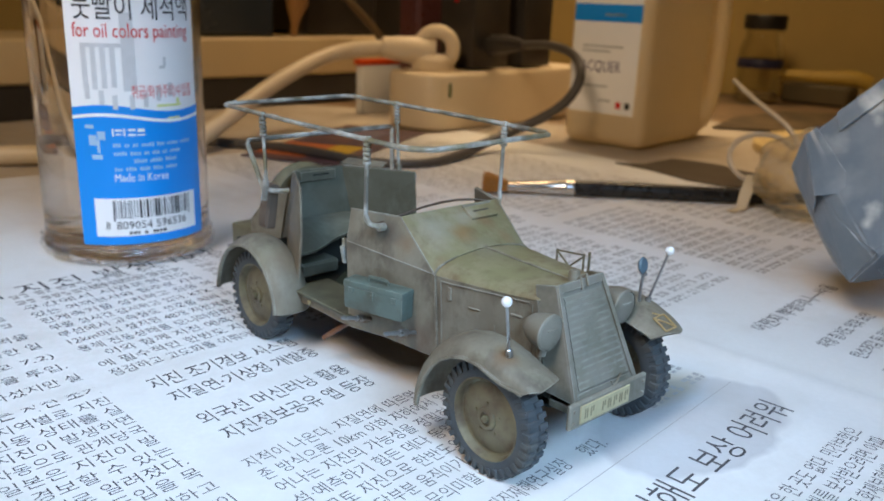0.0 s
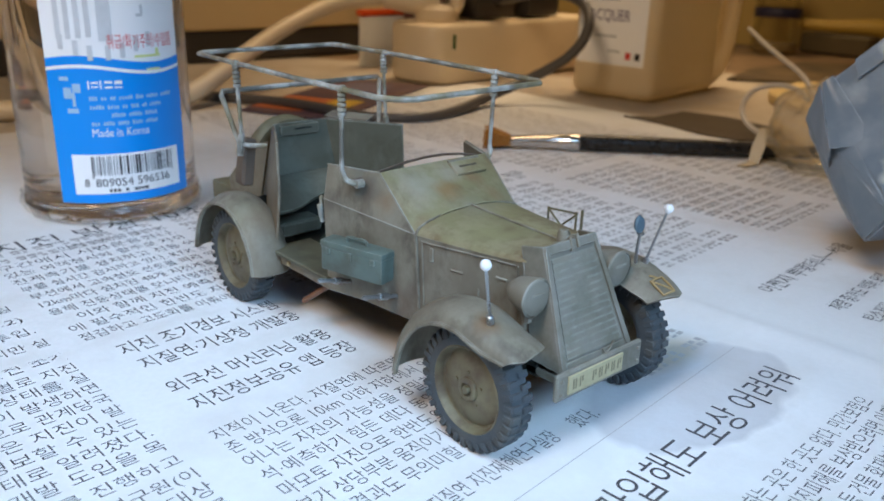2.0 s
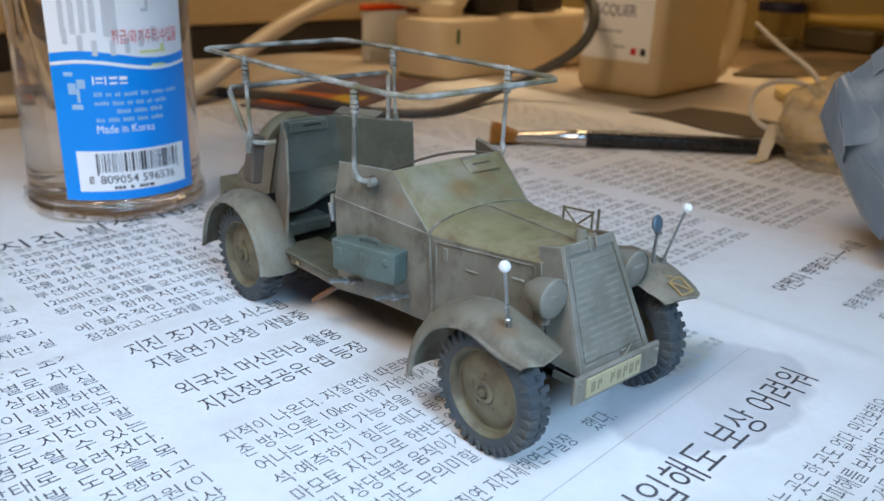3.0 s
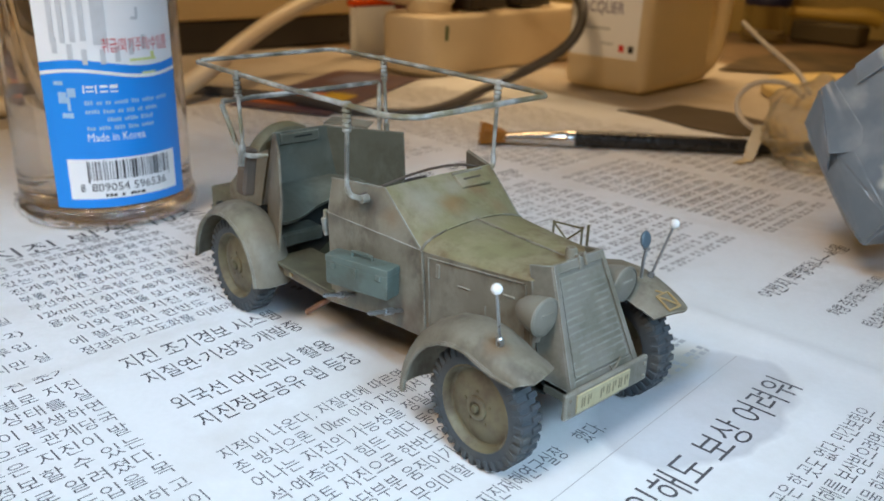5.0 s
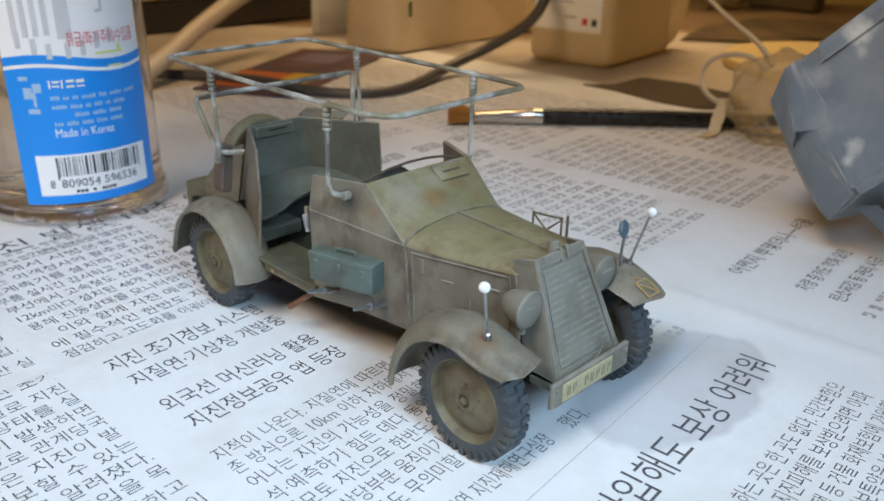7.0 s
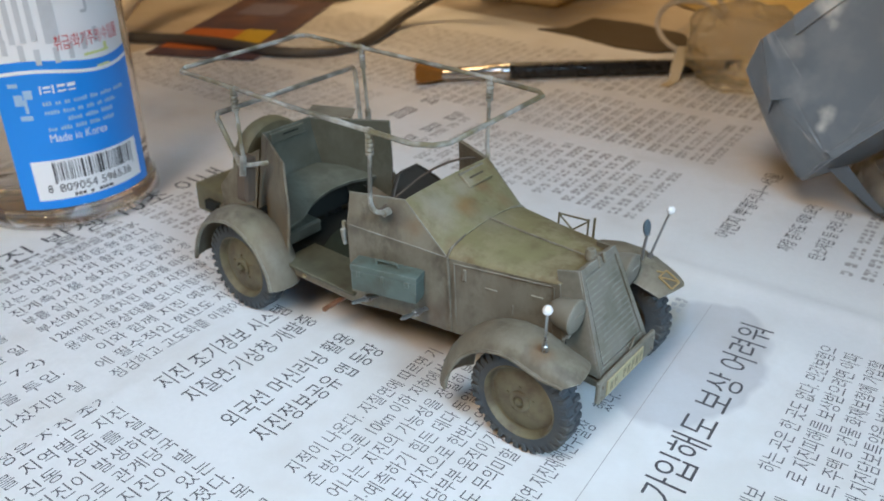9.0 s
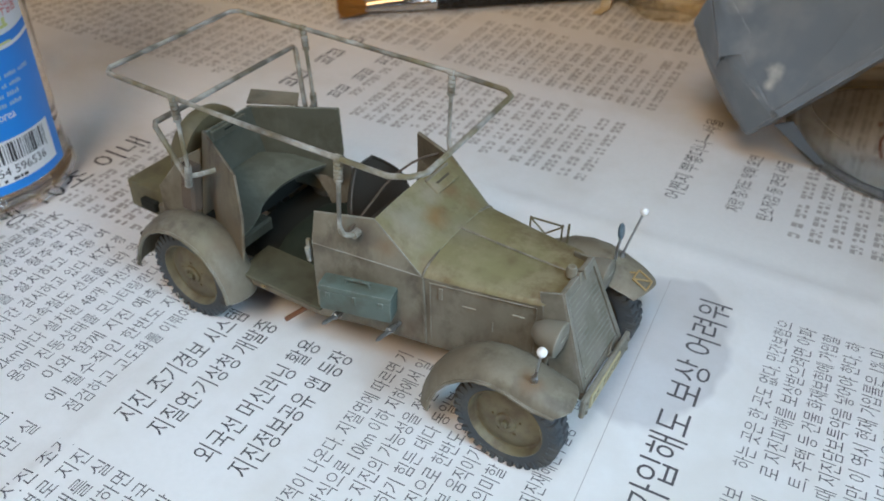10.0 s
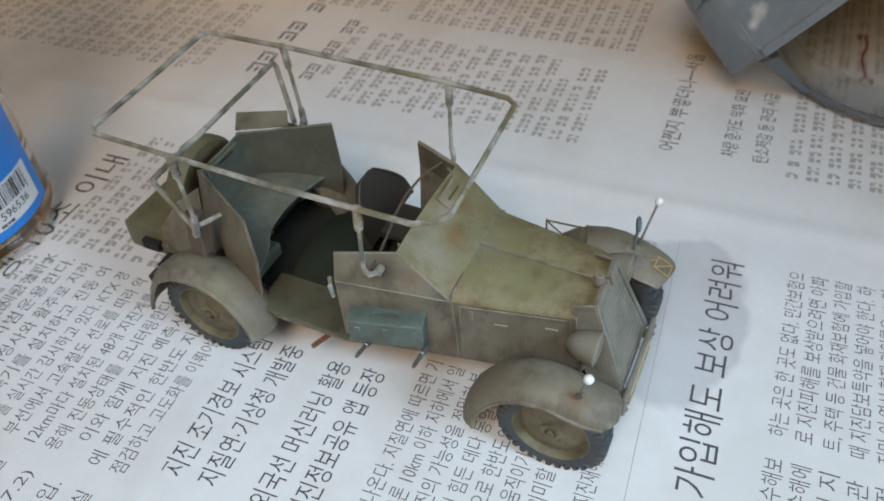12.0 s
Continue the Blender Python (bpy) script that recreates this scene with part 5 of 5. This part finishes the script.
for z, s in ((0.02, 0.97), (0.10, 1.0), (1.22, 1.0), (1.30, 0.985), (1.34, 0.95)):
    rows.append([bm.verts.new(sm @ Vector((-0.85 + (x + 0.85) * s, 3.2 + (y - 3.2) * s, z))) for x, y in ring])
for a, b in zip(rows, rows[1:]):
    for k in range(len(ring)):
        bm.faces.new((a[k], a[(k + 1) % len(ring)], b[(k + 1) % len(ring)], b[k]))
bm.faces.new(rows[0][::-1])
bm.faces.new(rows[-1])
bmesh.ops.recalc_face_normals(bm, faces=bm.faces)
part("body", bm, IVORY, stripthing)
for y in (1.1, 2.9, 4.7):
    part("socket", lathe([(0.62, 1.33), (0.66, 1.37), (0.60, 1.38), (0.56, 1.345), (0, 1.345)], sm @ Vector((-0.85, y, 0)), seg=28), IVORY, stripthing)
part("mark", box((-0.05, 0.62, 0.80), (0.006, 0.72, 1.12), 0.0, m=sm), mat("green_mark", (0.03, 0.10, 0.03), 0.5), stripthing)
plug = thing("mains_plug", (-10.6, 9.2, 1.35), "ivory round plug with finger ring and thick cable", "plug")
pc = sm @ Vector((-0.85, 0.95, 0))
part("base", lathe([(0.0, 1.36), (0.50, 1.36), (0.52, 1.42), (0.50, 1.62), (0.40, 1.72), (0, 1.74)], pc, seg=28), IVORY, plug)
ringc = pc + Vector((0.08, 0.02, 1.86))
part("finger_ring", tube([ringc + Vector((0.40 * math.cos(a) * 0.75, 0.40 * math.cos(a) * 0.66, 0.40 * math.sin(a))) for a in (2 * math.pi * k / 28 for k in range(28))], 0.17, 10, ends="ring"), IVORY, plug)
neck = [pc + Vector(p) for p in ((0.0, 0.0, 1.75), (-0.35, -0.55, 1.82), (-0.65, -1.05, 1.86))]
part("neck", tube(neck, [0.34, 0.32, 0.24], 14, smooth=1), IVORY, plug)
part("cable", tube([neck[-1], (-11.6, 7.2, 1.74), (-11.4, 5.9, 1.32), (-10.6, 4.4, 0.88), (-9.9, 3.2, 0.46), (-9.6, 2.4, 0.2), (-9.8, 1.2, 0.17), (-10.8, -1, 0.17)], 0.175, 12, smooth=2), IVORY, plug)
adaptor = thing("black_adaptor", (-10.3, 10.6, 1.35), "black plug-in adaptor with a dark cable", "adaptor")
part("body", box((-1.45, 1.75, 1.385), (-0.30, 3.1, 3.5), 0.08, m=sm, seg=2), BLACKP, adaptor)
part("pilot_lamp", lathe([(0, 0.03), (0.05, 0.02), (0.06, 0)], sm @ Vector((-0.9, 1.75, 2.98)), (0, -1, 0), 10), mat("red_lens", (0.7, 0.02, 0.02), 0.2), adaptor)
part("plug_neck", tube([sm @ Vector(p) for p in ((-0.30, 2.4, 1.95), (0.3, 2.4, 2.0), (0.75, 2.35, 2.02))], [0.26, 0.22, 0.12], 10), BLACKP, adaptor)
part("cable", tube([sm @ Vector((0.75, 2.35, 2.02)), (-7.6, 10.2, 2.12), (-6.5, 9.8, 1.98), (-6.0, 9.4, 1.55), (-6.15, 9.1, 1.0), (-6.8, 8.6, 0.5), (-7.0, 7.6, 0.2), (-6.6, 6.5, 0.10), (-6.4, 5.5, 0.09),
                    (-7.0, 4.7, 0.09), (-8.4, 4.3, 0.16), (-9.6, 4.0, 0.09), (-11.0, 3.0, 0.09)], 0.10, 10, smooth=2), GREYCABLE, adaptor)
adaptor = thing("black_adaptor", (-10.5, 12.6, 1.35), "second black plug-in adaptor on the strip", "adaptor")
part("body", box((-1.5, 3.6, 1.385), (-0.25, 4.8, 3.2), 0.08, m=sm, seg=2), BLACKP, adaptor)
solid("maroon_plug", box((-12.6, 9.9, 0.0), (-11.8, 11.2, 3.3), 0.1), mat("maroon_plastic", (0.10, 0.036, 0.034), 0.3), (-12.2, 10.5, 0), "dark maroon plastic case standing behind the strip", "case")

# ---- beige device with dark boxes behind ----
BEIGE = mat("beige_case", (0.64, 0.50, 0.27), 0.5, second=(0.58, 0.45, 0.25), scale=25, bump=0.03)
device = thing("beige_device", (-17.0, 6.5, 0), "long beige device on a black base", "device")
part("base", box((-18.8, -3.5, 0.0), (-15.4, 12.6, 0.80), 0.06), BLACKP, device)
part("case", box((-18.9, -3.6, 0.80), (-15.3, 12.2, 1.83), 0.14, seg=3), BEIGE, device)
DARKBOX = mat("blue_black_box", (0.026, 0.034, 0.044), 0.25, second=(0.036, 0.046, 0.058), scale=20)
solid("dark_box", box((-18.0, 5.7, 1.835), (-15.7, 8.1, 4.9), 0.1), DARKBOX, (-17, 6.9, 1.83), "glossy blue-black box standing on the device", "box")
solid("dark_box", box((-18.5, 9.4, 1.835), (-16.2, 12.0, 5.2), 0.1), BLACKP, (-17.3, 10.7, 1.83), "black box standing on the device", "box")
solid("dark_case", box((-21.0, 12.8, 0.0), (-17.5, 17.0, 4.6), 0.1), BLACKP, (-19, 15, 0), "large black case behind the strip", "case")
solid("dark_case", box((-20.0, -10.5, 0.0), (-15.6, -4.0, 1.9), 0.1), mat("dark_green_case", (0.022, 0.040, 0.034), 0.45), (-18, -7, 0), "dark green case beside the device", "case")
solid("wooden_spoon", lathe([(0.0, 0.65), (0.28, 0.45), (0.38, 0.0), (0.30, -0.6), (0.12, -1.1), (0.10, -1.45), (0, -1.45)], (-15.6, 8.8, 3.3), (0.05, 0.1, 1), 14), mat("amber_wood", (0.36, 0.18, 0.05), 0.4), (-15.6, 8.8, 1.83), "amber wooden tool standing on the device", "tool")
solid("brown_cord", tube([(-15.7, 9.0, 4.2), (-15.2, 10.0, 3.0), (-14.9, 11.1, 1.95), (-14.9, 11.5, 1.2), (-15.0, 11.6, 0.1)], 0.11, 8, smooth=2), mat("brown_cord", (0.12, 0.075, 0.03), 0.6), (-15, 10.5, 0), "brown cord hanging over the device", "cord")
pack = thing("red_white_pack", (-13.0, 9.9, 0.0), "white packet with an orange-red stripe", "packet")
part("body", box((-13.1, 8.92, 0.0), (-12.8, 10.30, 1.27), 0.04, seg=2), BALL, pack)
part("stripe", box((-13.08, 8.82, 1.274), (-12.78, 10.25, 1.42), 0.04, seg=2), mat("orange_red", (0.80, 0.10, 0.015), 0.2), pack, "glossy orange-red lid")
solid("dark_strip", box((-10.8, -3.2, 0.02), (-7.4, -2.7, 0.10), 0.02, m=Matrix.Rotation(radians(-4), 4, "Z")), BLACKP, (-9, -3, 0), "flat dark strip lying on the paper", "strip")

# ---- magazine ----
mag = thing("magazine", (-8.9, 5.6, 0), "folded colour magazine page, dark blue with orange and yellow", "magazine")
mm = Matrix.Translation((-9.2, 5.6, 0.04)) @ Matrix.Rotation(radians(28), 4, "Z")
part("page", box((-1.0, -2.1, 0), (1.0, 2.4, 0.02), 0.004, m=mm), mat("magazine_violet", (0.055, 0.045, 0.085), 0.4, second=(0.10, 0.05, 0.06), scale=50, mix=0.9, stain=(0.16, 0.09, 0.08), stain_scale=40, stain_amount=0.8), mag)
part("orange_patch", box((-0.95, -1.7, 0.021), (0.1, -0.3, 0.025), 0, m=mm), mat("magazine_orange", (0.50, 0.13, 0.03), 0.4), mag)
part("yellow_patch", box((0.1, -1.4, 0.021), (0.7, -0.2, 0.025), 0, m=mm), mat("magazine_yellow", (0.60, 0.40, 0.03), 0.4), mag)
part("blue_patch", box((-0.6, 0.9, 0.021), (0.4, 1.9, 0.025), 0, m=mm), mat("magazine_pale", (0.16, 0.14, 0.20), 0.4), mag)

# ---- paint brush ----
brush = thing("paint_brush", (-3, 6.6, 0), "flat paint brush with steel ferrule and black handle", "brush")
tip, f0, f1, end = Vector((-4.50, 5.13, 0.13)), Vector((-4.22, 5.36, 0.13)), Vector((-3.42, 6.13, 0.15)), Vector((-1.25, 8.25, 0.15))
way = (f1 - f0).normalized()
sidev = Vector((-way.y, way.x, 0))
bristle = None
rb = random.Random(9)
for k in range(160):
    a = rb.uniform(-1, 1)
    h = rb.uniform(-0.055, 0.055)
    p0 = f0 + way * 0.05 + sidev * a * 0.12 + Vector((0, 0, h))
    p1 = tip + sidev * a * 0.26 + Vector((0, 0, 0.03 + h * 2.4)) + way * rb.uniform(-0.02, 0.08)
    bristle = tube([p0, p0.lerp(p1, 0.6) + sidev * a * 0.02, p1], [0.016, 0.015, 0.008], 4, bristle)
part("bristles", bristle, mat("amber_bristle", (0.42, 0.19, 0.03), 0.5, second=(0.28, 0.12, 0.02), scale=800), brush, "amber bristles")
bm = bmesh.new()
rows = []
for t in (0, 0.08, 0.5, 0.85, 0.88, 0.92, 1.0):
    p = f0.lerp(f1, t)
    w, h = 0.14 - 0.01 * t + (0.012 if t == 0.88 else 0), 0.07 + 0.06 * t + (0.012 if t == 0.88 else 0)
    rows.append([bm.verts.new(p + sidev * w * math.cos(a) + Vector((0, 0, h * math.sin(a)))) for a in (2 * math.pi * k / 16 for k in range(16))])
for a, b in zip(rows, rows[1:]):
    for k in range(16):
        bm.faces.new((a[k], a[(k + 1) % 16], b[(k + 1) % 16], b[k]))
bm.faces.new(rows[0][::-1])
bm.faces.new(rows[-1])
bmesh.ops.recalc_face_normals(bm, faces=bm.faces)
part("ferrule", bm, mat("bright_ferrule", (0.75, 0.73, 0.70), 0.18, metal=1.0, second=(0.65, 0.63, 0.60), scale=100), brush, "bright steel ferrule")
part("handle", tube([f1, f1.lerp(end, 0.1), f1.lerp(end, 0.6), end, end + way * 0.8], [0.125, 0.135, 0.13, 0.11, 0.07], 14), mat("black_lacquer_wood", (0.012, 0.012, 0.013), 0.28, second=(0.02, 0.02, 0.02), scale=200), brush, "black lacquered handle")

# ---- dark leaf-shaped scrap ----
LEAF = mat("dark_brown_scrap", (0.045, 0.032, 0.018), 0.55, second=(0.07, 0.05, 0.03), scale=60, mix=0.8)
pts = [(-4.75, 9.05, 0.05), (-3.95, 9.05, 0.05), (-3.0, 8.85, 0.05), (-2.3, 8.95, 0.05), (-1.7, 9.6, 0.05), (-2.35, 10.3, 0.09), (-3.4, 10.5, 0.09), (-4.35, 10.45, 0.06), (-4.35, 9.5, 0.05)]
solid("dark_scrap", panel(pts, 0.03), LEAF, (-3.2, 9.6, 0.02), "dark brown scrap of thin sheet on the newspaper", "scrap")

# ---- crumpled clear wrap with tubing ----
WRAP = clear("crumpled_clear_wrap", (0.95, 0.92, 0.84), 0.15, 1.25, bump=0.7, bump_scale=110, thin=0.55)
milk = WRAP.node_tree.nodes.new("ShaderNodeBsdfDiffuse")
milk.inputs[0].default_value = (0.72, 0.66, 0.52, 1)
veil = WRAP.node_tree.nodes.new("ShaderNodeMixShader")
veil.inputs[0].default_value = 0.11
ready = WRAP.node_tree.nodes["Material Output"].inputs[0]
WRAP.node_tree.links.new(ready.links[0].from_socket, veil.inputs[1])
WRAP.node_tree.links.new(milk.outputs[0], veil.inputs[2])
WRAP.node_tree.links.new(veil.outputs[0], ready)
bm = bmesh.new()
bmesh.ops.create_icosphere(bm, subdivisions=5, radius=1.0)
for v in bm.verts:
    d = v.co.normalized()
    k = 1 + 0.16 * noise.noise(d * 2.1) + 0.10 * abs(noise.noise(d * 4.0 + Vector((3, 1, 2)))) + 0.05 * abs(noise.noise(d * 11.0)) + 0.55 * max(0.0, d.dot(Vector((-0.80, 0.45, 0.40))) - 0.72)
    v.co = Vector((-0.45 + d.x * 0.82 * k, 8.15 + d.y * 0.80 * k, 0.62 + max(d.z * 0.66 * k, -0.60)))
wrap_thing = thing("clear_wrap", (-0.45, 8.15, 0), "crumpled clear plastic bag with thin white tubing", "bag")
part("bag", bm, WRAP, wrap_thing, angle=50)
part("neck_strip", strip([[(-1.36, 7.78, 0.55), (-1.22, 7.86, 0.55)], [(-1.40, 7.70, 0.25), (-1.22, 7.78, 0.3)], [(-1.34, 7.55, 0.06), (-1.20, 7.60, 0.05)], [(-1.36, 7.30, 0.03), (-1.24, 7.32, 0.03)]], 0.012), mat("pale_tape", (0.55, 0.45, 0.28), 0.5), wrap_thing)
TUBING = mat("white_tubing", (0.55, 0.50, 0.42), 0.4, bump=0.0)
part("tubing", tube([(-3.1, 10.2, 1.75), (-2.2, 9.4, 1.5), (-1.3, 8.8, 1.25), (-0.95, 8.5, 1.0)], 0.042, 8, smooth=2), TUBING, wrap_thing)
part("tubing", tube([(-0.9, 8.2, 1.0), (-1.4, 8.6, 1.12), (-2.0, 8.7, 1.0), (-2.15, 8.55, 0.7), (-1.8, 8.2, 0.45), (-1.2, 7.9, 0.4)], 0.042, 8, smooth=2), TUBING, wrap_thing)
solid("yellow_plate", lathe([(0, 0.02), (2.36, 0.02), (2.40, 0.05), (2.40, 0.20), (2.34, 0.24), (2.15, 0.21), (0, 0.20)], (-2.15, 14.7, 0), seg=64), mat("pale_yellow_plastic", (0.70, 0.55, 0.25), 0.5, second=(0.64, 0.50, 0.22), scale=30), (-2.15, 14.7, 0), "round pale yellow plastic plate on the table", "plate")
DARKSHEET = mat("dark_printed_sheet", (0.16, 0.11, 0.05), 0.6, second=(0.05, 0.034, 0.018), scale=45, mix=1.6, streak=(0.5, 1.6, 1), stain=(0.04, 0.03, 0.016), stain_scale=30, stain_amount=0.8)
outline = [(-6.4, 15.5, 0.06), (-7.15, 17.9, 0.05), (-7.05, 21.1, 0.05), (-5.5, 22.1, 0.05), (-3.0, 21.5, 0.05), (-3.2, 18.5, 0.05), (-4.3, 18.3, 0.05), (-5.1, 16.5, 0.06)]
solid("dark_sheet", panel(outline[::-1], 0.03), DARKSHEET, (-5, 19, 0), "dark brown printed sheet lying by the wall", "paper")

# ---- block wrapped in grey tape, on a clear dish ----
# paler edge tone paints the ridge highlights; the spots are pale patches
TAPE = mat("grey_cloth_tape", (0.150, 0.182, 0.215), 0.36, second=(0.185, 0.218, 0.250), scale=70, mix=0.7, bump=0.35,
           stain=(0.215, 0.245, 0.272), stain_scale=70, stain_amount=0.55, bump_scale=160, edge=(0.42, 0.45, 0.47),
           spots=((-0.79, -0.91, 1.80, 0.16, (0.62, 0.63, 0.60), 0.9), (-0.72, -0.98, 1.62, 0.10, (0.62, 0.63, 0.60), 0.8), (-0.55, -1.11, 0.78, 0.11, (0.60, 0.61, 0.58), 0.9),
                  (-0.56, -1.15, 0.66, 0.08, (0.60, 0.61, 0.58), 0.8), (-1.05, -1.05, 1.36, 0.16, (0.40, 0.43, 0.43), 0.6), (-0.85, -1.10, 0.95, 0.22, (0.32, 0.35, 0.37), 0.6)))
bm = bmesh.new()
near = [Vector(p) for p in ((2.01, 3.95, 0.75), (1.29, 4.11, 1.25), (1.05, 4.19, 1.80), (0.86, 4.29, 1.40), (1.24, 4.50, 0.68), (1.43, 4.45, 0.46), (1.74, 4.14, 0.39), (1.45, 5.40, 1.88), (2.1, 5.1, 0.40))]
for p in near:
    for far in (0.0, 3.4):
        bm.verts.new(p + far * Vector((0.67, 0.22, 0.71)))
bmesh.ops.convex_hull(bm, input=bm.verts[:])
for v in [v for v in bm.verts if not v.link_faces]:
    bm.verts.remove(v)
bmesh.ops.bevel(bm, geom=bm.edges[:], offset=0.022, segments=2, affect="EDGES")
bmesh.ops.triangulate(bm, faces=bm.faces[:])
bmesh.ops.subdivide_edges(bm, edges=bm.edges[:], cuts=7, use_grid_fill=True)
bm.normal_update()
for v in bm.verts:
    v.co += v.normal * (0.030 * noise.noise(v.co * 1.4) - 0.10 * max(0.0, 0.10 - abs(noise.noise(v.co * 1.5 + Vector((5, 2, 7))))) + 0.004 * noise.noise(v.co * 7.0))
block = thing("taped_block", (2.4, 5.2, 0.41), "block wrapped in creased grey cloth tape", "taped block")
part("wrapping", bm, TAPE, block, angle=22)
part("strap", strip([[(1.98, 4.12, 0.62), (2.14, 4.22, 0.66)], [(2.18, 4.32, 0.38), (2.32, 4.38, 0.40)], [(2.36, 4.47, 0.20), (2.46, 4.50, 0.22)], [(2.47, 4.505, 0.11), (2.55, 4.53, 0.13)]], 0.02), mat("blue_grey_strap", (0.10, 0.125, 0.15), 0.4, second=(0.14, 0.165, 0.19), scale=200), block)

# a folded flap of tape over the ridge, a seam along the block and a lapped strip under the tip
def tape_sheet(corners, lift, n=10, sag=0.03):
    """A slightly buckled sheet between four corners, pushed out by lift."""
    p00, p10, p11, p01 = [Vector(c) for c in corners]
    normal = (p10 - p00).cross(p01 - p00).normalized()
    if normal.y > 0:
        normal = -normal
    rows = []
    for i in range(n + 1):
        f = i / n
        a_, b_ = p00.lerp(p01, f), p10.lerp(p11, f)
        rows.append([a_.lerp(b_, j / n) + normal * (lift + sag * math.sin(math.pi * f) * math.sin(math.pi * j / n) + 0.010 * noise.noise((f * 3, j * 0.4, lift * 40))) for j in range(n + 1)])
    return strip(rows, 0.012)


along = Vector((0.67, 0.22, 0.71))
tip_, ridge, crown, flank = Vector((2.01, 3.95, 0.75)), Vector((1.29, 4.11, 1.25)), Vector((1.05, 4.19, 1.80)), Vector((0.86, 4.29, 1.40))
part("tape_flap", tape_sheet((crown, ridge + Vector((0.0, -0.03, -0.03)), ridge.lerp(tip_, 0.26) + along * 0.30, crown + along * 0.12), 0.040, sag=0.01), TAPE, block)
part("tape_flap", tape_sheet((crown, ridge + Vector((0.02, -0.04, -0.05)), Vector((1.25, 4.27, 0.98)), flank + Vector((0.06, 0.0, 0.03))), 0.022, sag=0.012), TAPE, block)
part("tape_strip", tape_sheet((tip_ + along * 0.05, tip_ + along * 3.2, tip_.lerp(ridge, 0.10) + along * 3.2, tip_.lerp(ridge, 0.10) + along * 0.05), 0.030, sag=0.006), TAPE, block)
part("tape_strip", tape_sheet((crown + along * 0.35, crown + along * 3.2, crown.lerp(ridge, 0.30) + along * 3.2, crown.lerp(ridge, 0.30) + along * 0.35), 0.034, sag=0.006), TAPE, block)
DISH = clear("clear_dish_plastic", (0.95, 0.96, 0.96), 0.04, 1.45, thin=0.65)
dish = thing("clear_dish", (3.45, 5.75, 0), "round clear plastic dish with a thick rim", "dish")
part("wall", lathe([(1.45, 0.03), (1.52, 0.05), (1.54, 0.12), (1.48, 0.2), (1.40, 0.38), (1.34, 0.38), (1.42, 0.18), (1.40, 0.08), (0, 0.08), (0, 0.04), (1.45, 0.03)], (3.45, 5.75, 0), seg=56), DISH, dish)
part("rim", tube([(3.45 + 1.5 * math.cos(a), 5.75 + 1.5 * math.sin(a), 0.09) for a in (2 * math.pi * k / 56 for k in range(56))], 0.055, 8, ends="ring"), clear("grey_rim_plastic", (0.70, 0.72, 0.74), 0.1, 1.45, thin=0.4), dish)
